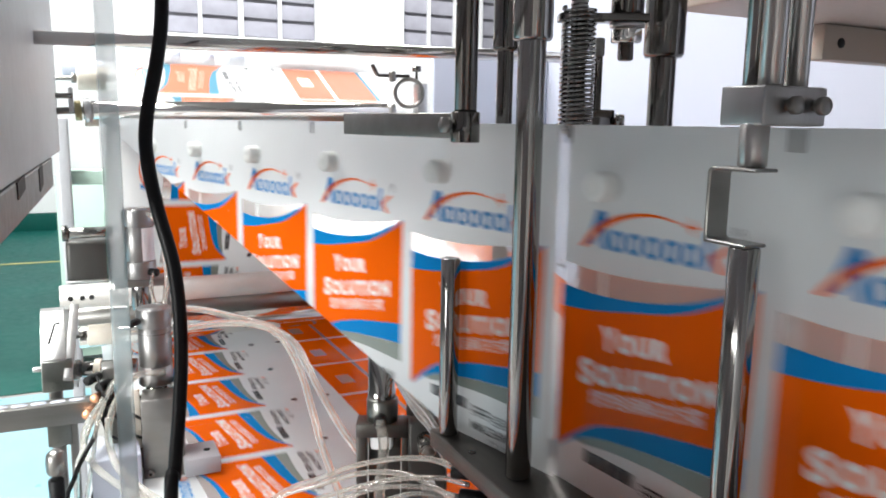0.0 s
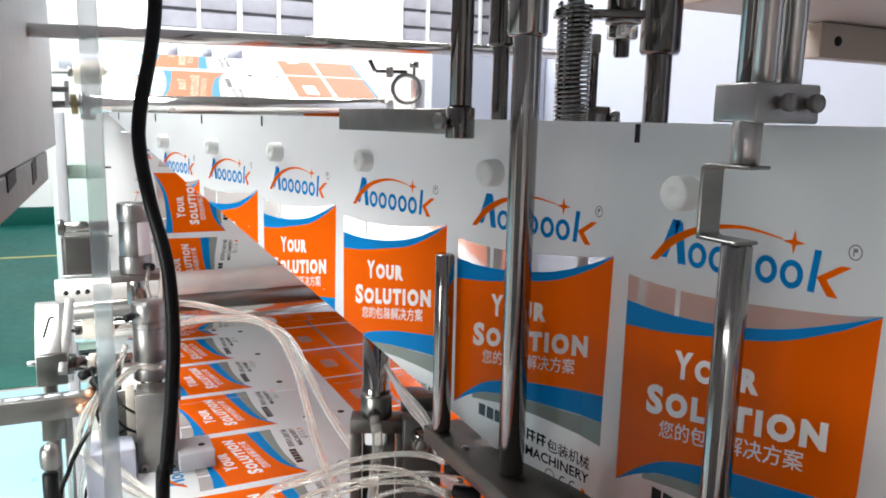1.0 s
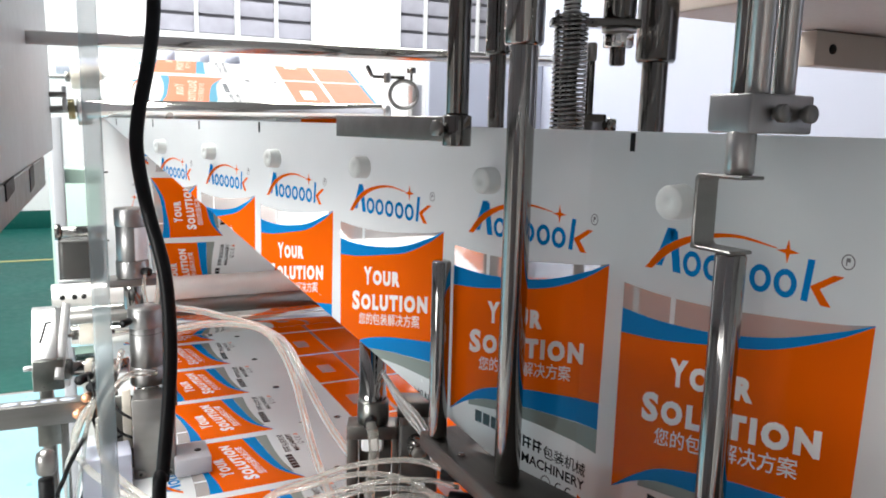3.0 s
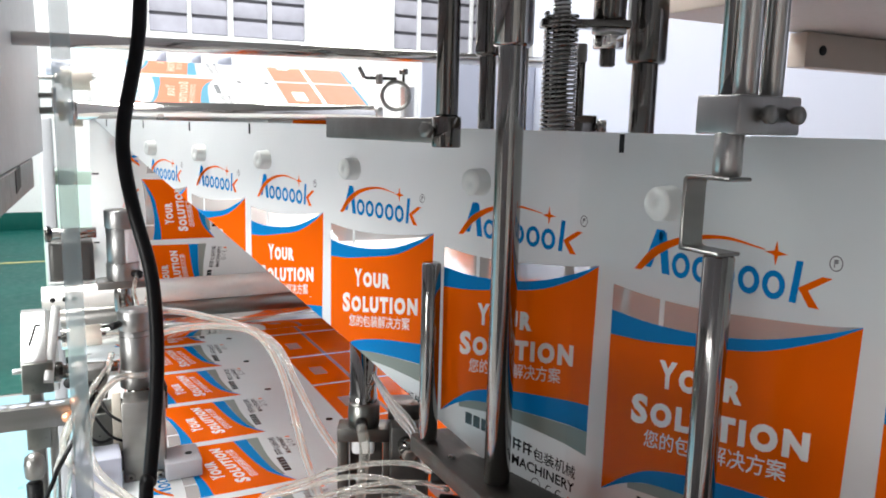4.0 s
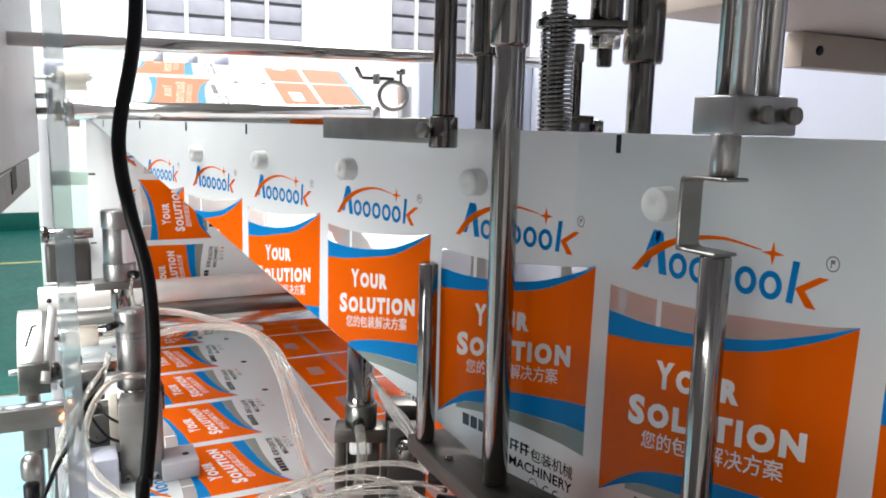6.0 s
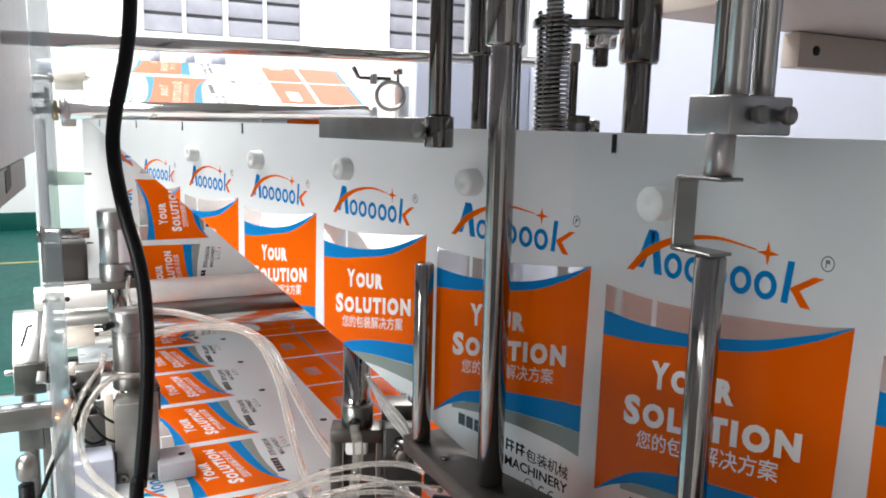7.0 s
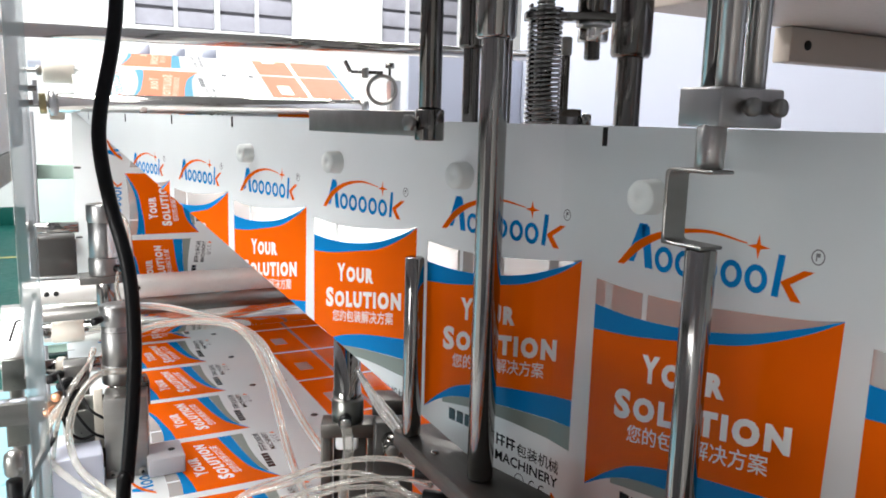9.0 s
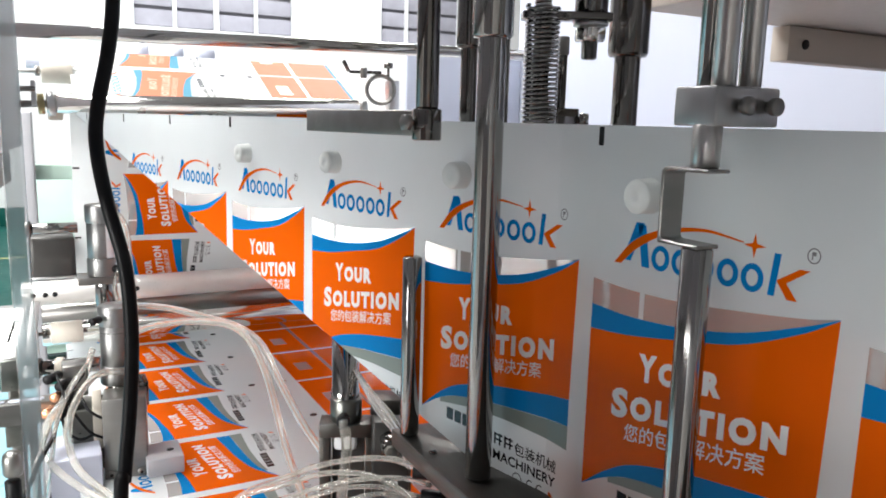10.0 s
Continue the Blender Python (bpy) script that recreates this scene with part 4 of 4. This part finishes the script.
def artwork(bottom, plain_back=False):
    """One bag's print: film length along x from 0 to the pitch, height along y from the top edge down."""
    a = Art()
    if plain_back:
        for i in range(8):
            a.rect(P * i / 8, P * (i + 1) / 8, bottom, 0, 0, 0)
        a.rect(0.002, 0.156, -0.242, -0.085, 1, 1)
        a.rect(0.002, 0.156, -0.085, -0.078, 2, 1)
        a.rect(0.002, 0.156, -0.172, -0.165, 4, 2)
        a.rect(0.050, 0.092, -0.222, -0.198, 4, 2)
        # punched hole as a black disc, its dark opening put into the colour
        a.shape([(0.010 + 0.0054 * math.cos(k * math.pi / 8), -0.262 + 0.0054 * math.sin(k * math.pi / 8)) for k in range(16)], 6, 2)
        return a.bm
    top = curve([(0.001, -0.104), (0.03, -0.1055), (0.065, -0.1035), (0.10, -0.0975), (0.130, -0.0875), (0.148, -0.080)])
    low = curve([(0.001, -0.119), (0.03, -0.1165), (0.065, -0.1105), (0.10, -0.1035), (0.130, -0.091), (0.148, -0.0805)])
    wave = curve([(0.001, -0.2175), (0.02, -0.202), (0.04, -0.1905), (0.075, -0.181), (0.11, -0.175), (0.146, -0.1695)])
    foot = curve([(0.001, -0.218), (0.02, -0.2065), (0.04, -0.199), (0.075, -0.1935), (0.11, -0.190), (0.146, -0.187)])
    up = curve([(0.001, -0.0885), (0.03, -0.0905), (0.065, -0.0900), (0.10, -0.0870), (0.130, -0.0835), (0.148, -0.0800)])
    # white film above and below the clear strip
    a.rect(0, 0.001, bottom, 0, 0, 0)
    for x in (0.148, 0.154):
        a.rect(x, x + 0.006, bottom, 0, 0, 0)
    for i in range(len(up) - 1):
        a.shape([up[i], up[i + 1], (up[i + 1][0], 0), (up[i][0], 0)], 0, 0)
        a.shape([(top[i][0], bottom), (top[i + 1][0], bottom), top[i + 1], top[i]], 0, 0)
    a.strip(low, wave, 1, 1)
    a.strip(top, low, 2, 1)
    a.strip(wave, foot, 2, 1)
    # clear strip under the mark, and the clear window above the foot
    for i in range(len(up) - 1):
        a.shape([top[i], top[i + 1], up[i + 1], up[i]], 0 if 0.0335 < up[i][0] < 0.0385 else 4, 0)
    sill = curve([(0.022, -0.2085), (0.04, -0.2055), (0.06, -0.203), (0.09, -0.2015), (0.12, -0.202), (0.146, -0.203)])
    foot2 = curve([(0.022, -0.205), (0.04, -0.199), (0.06, -0.1955), (0.09, -0.192), (0.12, -0.1895), (0.146, -0.187)])
    a.strip(foot2, sill, 5, 1)
    # the words
    a.text("Y", 0.0395, 0.0520, -0.1395, 0.0205, 3, 2, 0.0010, 3, 0.12)
    a.text("OUR", 0.0535, 0.0930, -0.1375, 0.0158, 3, 2, 0.0010, 3, 0.12, 1.25)
    a.text("S", 0.0213, 0.0335, -0.1660, 0.0225, 3, 2, 0.0011, 3, 0.165)
    a.text("OLUTION", 0.0355, 0.1300, -0.1632, 0.0172, 3, 2, 0.0011, 3, 0.165, 1.3)
    a.text("\u60a8\u7684\u5305\u88c5\u89e3\u51b3\u65b9\u6848", 0.0320, 0.1200, -0.1775, 0.0112, 3, 2, 0.00008, 2, 0.175)
    # the maker's mark as plain shapes: slanted bars, rings, a swoosh and a star
    a.rect(0.0225, 0.0285, -0.074, -0.052, 2, 2, 0.0085)
    a.rect(0.0365, 0.0420, -0.076, -0.053, 2, 2, -0.0040)
    for x in (0.0490, 0.0625, 0.0765, 0.0905, 0.1040):
        a.ring(x, -0.0695, 0.0061, 0.0070, 0.0030, 2, 2, 0, 360, 20)
    a.rect(0.1125, 0.1160, -0.076, -0.0560, 2, 2, 0.002)
    a.shape([(0.1165, -0.0685), (0.1275, -0.0615), (0.1325, -0.0615), (0.1215, -0.0690), (0.1275, -0.0765), (0.1225, -0.0765)], 1, 2)
    sw_top = curve([(0.0165, -0.0765), (0.030, -0.0625), (0.050, -0.0535), (0.075, -0.0500), (0.098, -0.0530)])
    sw_low = curve([(0.0215, -0.0765), (0.034, -0.0655), (0.052, -0.0562), (0.075, -0.0517), (0.098, -0.0536)])
    a.strip(sw_top, sw_low, 1, 3)
    star = []
    for i in range(8):
        r = 0.0060 if i % 2 == 0 else 0.0016
        star.append((0.1040 + r * math.sin(math.pi * i / 4), -0.0542 + r * math.cos(math.pi * i / 4)))
    a.shape(star, 1, 3)
    a.ring(0.1332, -0.0545, 0.0032, 0.0036, 0.0006, 7, 2)
    a.rect(0.1322, 0.1328, -0.0563, -0.0527, 7, 2)
    a.rect(0.1328, 0.1342, -0.0545, -0.0527, 7, 2)
    # foot: the maker's name as bars, then the readable word and round marks
    for i in range(5):
        a.rect(0.0300 + i * 0.0086, 0.0372 + i * 0.0086, -0.2190, -0.2100, 6, 2)
    a.text("\u5305\u88c5\u673a\u68b0", 0.0996, 0.1375, -0.2222, 0.0098, 6, 2, 0.00008, 2)
    for i in range(2):
        x = 0.0800 + i * 0.0098
        a.rect(x, x + 0.0082, -0.2150, -0.2136, 6, 2)
        a.rect(x, x + 0.0082, -0.2186, -0.2172, 6, 2)
        a.rect(x, x + 0.0018, -0.2215, -0.2130, 6, 2)
        a.rect(x + 0.0048, x + 0.0064, -0.2215, -0.2130, 6, 2)
    a.text("MACHINERY", 0.0795, 0.1375, -0.2325, 0.0098, 6, 2, 0.00022)
    a.ring(0.1030, -0.2400, 0.0045, 0.0048, 0.0009, 7, 2)
    a.rect(0.1018, 0.1042, -0.2435, -0.2395, 7, 2)
    a.ring(0.1150, -0.2400, 0.0034, 0.0040, 0.0009, 6, 2, 60, 300, 16)
    a.ring(0.1235, -0.2400, 0.0034, 0.0040, 0.0009, 6, 2, 60, 300, 16)
    a.rect(0.1205, 0.1240, -0.2404, -0.2396, 6, 2)
    a.shape([(0.1300, -0.2440), (0.1345, -0.2425), (0.1350, -0.2385), (0.1318, -0.2370)], 1, 2)
    if bottom < -H:
        # punched hole, drawn as a black disc for the dark opening
        a.shape([(0.010 + 0.0054 * math.cos(k * math.pi / 8), -0.262 + 0.0054 * math.sin(k * math.pi / 8)) for k in range(16)], 6, 2)
    # register mark at the top edge
    a.rect(0.0, 0.0028, -0.0115, -0.0008, 6, 2)
    a.rect(P - 0.0012, P, -0.0115, -0.0008, 6, 2)
    return a.bm


def valve(bm):
    """A white round valve that stands on the film beside the mark."""
    c, n = Vector((0.0390, -0.037, 0)), 24
    rings = []
    for r, z in ((0.0098, 0.0), (0.0096, 0.0015), (0.0092, 0.0100), (0.0086, 0.0110), (0.0026, 0.0110), (0.0019, 0.0104), (0.0002, 0.0104)):
        rings.append([bm.verts.new(c + Vector((r * math.cos(2 * math.pi * i / n), r * math.sin(2 * math.pi * i / n), z))) for i in range(n)])
    for p, q in zip(rings, rings[1:]):
        for i in range(n):
            f = bm.faces.new((p[i], p[(i + 1) % n], q[(i + 1) % n], q[i]))
            f.material_index = 8
            f.smooth = True


def halves(bm, co, no):
    """Splits a bmesh at a plane into two; either may be None."""
    out = []
    for side in (True, False):
        b = bm.copy()
        bmesh.ops.bisect_plane(b, geom=b.verts[:] + b.edges[:] + b.faces[:], dist=1e-7, plane_co=co, plane_no=no, clear_inner=side, clear_outer=not side)
        if sum(f.calc_area() for f in b.faces) > 2e-6:
            out.append(b)
        else:
            b.free()
    bm.free()
    return out


def pieces(bm, diagonal, upright, name, strips=1, mats=FILM_MATS):
    """Meshes and middles of a panel, cut where the film bends at rest, or into strips."""
    bmesh.ops.remove_doubles(bm, verts=[v for v in bm.verts if abs(v.co.z) < 1e-7], dist=1e-5)
    bms = [bm]
    for i in range(1, strips):
        bms = [q for b in bms for q in halves(b, (P * i / strips, 0, 0), (1, 0, 0))]
    if upright:
        for share in (0.71, 0.795) if diagonal else (0.795,):
            bms = [q for b in bms for q in halves(b, (share * P, 0, 0), (1, 0, 0))]
    if diagonal:
        for k in range(-3, 6):
            co = Vector((0, fold_z(k * P), 0))
            bms = [q for b in bms for q in halves(b, co, (0.0419 / P, 1, 0))]
    out = []
    for b in bms:
        base = [f for f in b.faces if f.material_index == 0]
        area_sum = sum(f.calc_area() for f in base) or 1
        mid = sum((f.calc_center_median() * f.calc_area() for f in base), Vector()) / area_sum
        me = bpy.data.meshes.new(name)
        b.to_mesh(me)
        b.free()
        for m in mats:
            me.materials.append(m)
        out.append((me, mid))
    return out


def standing_art():
    b = artwork(-H)
    valve(b)
    return b


def mirrored(bm):
    for v in bm.verts:
        v.co.y = -2 * G - v.co.y
    bmesh.ops.reverse_faces(bm, faces=bm.faces)
    return bm


STANDING = pieces(standing_art(), False, True, "film_panel")
FOLDING = pieces(standing_art(), True, True, "film_panel")
FEEDING = pieces(artwork(-G), True, True, "film_panel")
FLAT = pieces(artwork(-G), False, True, "film_panel")
FLAT_BACK = pieces(mirrored(artwork(-G, True)), False, True, "film_panel")
film_web = thing("film_web", "printed white, orange and blue plastic pouch film fed through the machine", "packaging film")
MOVING, MOVING_BACK = [], []
def back_pose(s):
    """The other half of the folded web: it lies on the folding triangle, rises before the bend and stands behind the first half."""
    d, up = DB, Vector((0, 0, 1))
    standing = Matrix((d, up, d.cross(up))).transposed().to_4x4()
    standing.translation = BEND + Vector((0.013, 0.0014, -0.0015)) + d * (s - SB)
    if s >= SB:
        return standing
    d, side = SLOPE, Vector((-1, 0, 0))
    lying = Matrix((d, side, d.cross(side))).transposed().to_4x4()
    lying.translation = BEND + DA * (s - SB) + Vector((0.014, 0, fold_z(s) + 0.012))
    k = max(0.0, 1 - (SB - s) / (0.35 * P))
    return Matrix.LocRotScale(lying.translation.lerp(standing.translation, k), lying.to_quaternion().slerp(standing.to_quaternion(), k), None)


def lay(row, kinds):
    for me, mid in kinds:
        ob = new("film_panel", me)
        ob.parent = film_web
        MOVING.append((ob, row, mid))


for row in range(-21, 9):
    if row >= 4:
        lay(row, STANDING)
    elif row >= -2:
        lay(row, FOLDING)
    elif row >= -6:
        lay(row, FEEDING)
    else:
        lay(row, FLAT)
    if row < -1:
        lay(row, FLAT_BACK)

STANDING_BACK = pieces(artwork(-0.19, True), False, True, "film_panel")
for row in range(0, 9):
    for me, mid in STANDING_BACK:
        ob = new("film_panel", me)
        ob.parent = film_web
        MOVING_BACK.append((ob, row, mid))

# the run of film that comes down from the far roller, its paler back upwards
def from_behind(bm):
    for v in bm.verts:
        v.co.z = -v.co.z
    bmesh.ops.reverse_faces(bm, faces=bm.faces)
    return bm


FAR_MATS = [WHITE_BACK, ORANGE_BACK, BLUE_BACK, PRINT_BACK, CLEAR_BACK, CLEAR_BACK, GREY_BACK, GREY_BACK, VALVE]
FAR_CREST = 1.25 * P
FAR = pieces(from_behind(artwork(-G)), False, False, "film_panel", 4, FAR_MATS) + pieces(from_behind(mirrored(artwork(-G, True))), False, False, "film_panel", 4, FAR_MATS)
FAR_FOOT = Vector((0.048, 1.400, 1.278))
FAR_DOWN, FAR_UP = Vector((0, -0.9133, -0.4072)), Vector((0, -0.5, 0.866))
far_web = thing("far_film", "printed pouch film coming down from the far roller, pale back upwards", "packaging film")
FAR_MOVING = []
for row in range(-9, 1):
    for me, mid in FAR:
        ob = new("film_panel", me)
        ob.parent = far_web
        FAR_MOVING.append((ob, row, mid))


def far_pose(s):
    """Film length s counts from the turning bar; it is negative before it."""
    y = Vector((-1, 0, 0))
    if s < -FAR_CREST:
        d = FAR_UP
        o = FAR_FOOT - FAR_DOWN * FAR_CREST + d * (s + FAR_CREST)
    elif s < 0.1 * P:
        d = FAR_DOWN
        o = FAR_FOOT + d * s
    else:
        d = Vector((0, 0.80, -0.60))
        o = FAR_FOOT + FAR_DOWN * (0.1 * P) + d * (s - 0.1 * P)
    m = Matrix((d, y, d.cross(y))).transposed().to_4x4()
    m.translation = o
    return m


def motions():
    """The film steps forward by one bag at a time."""
    dense = [(a + (b - a) * k / 3, p + (q - p) * k / 3) for (a, p), (b, q) in zip(ADVANCE, ADVANCE[1:]) if b - a < 0.3 for k in (1, 2)]
    for ob, row, mid in MOVING:
        s0 = row * P + mid.x
        crosses = s0 < S1 + 0.5 * P < s0 + 5 * P
        rows = []
        for t, p in sorted(ADVANCE + dense) if crosses else ADVANCE:
            rows.append((t, turned(s0, p, mid.y) @ Matrix.Translation((-mid.x, 0, 0))))
        walk(ob, rows)
    for ob, row, mid in MOVING_BACK:
        walk(ob, [(t, back_pose((row + p) * P + mid.x) @ Matrix.Translation((-mid.x, 0, 0))) for t, p in sorted(ADVANCE + dense)])
    for ob, row, mid in FAR_MOVING:
        walk(ob, [(t, far_pose((row + p + 0.21) * P + mid.x) @ Matrix.Translation((-mid.x, 0, 0))) for t, p in ADVANCE])


motions()
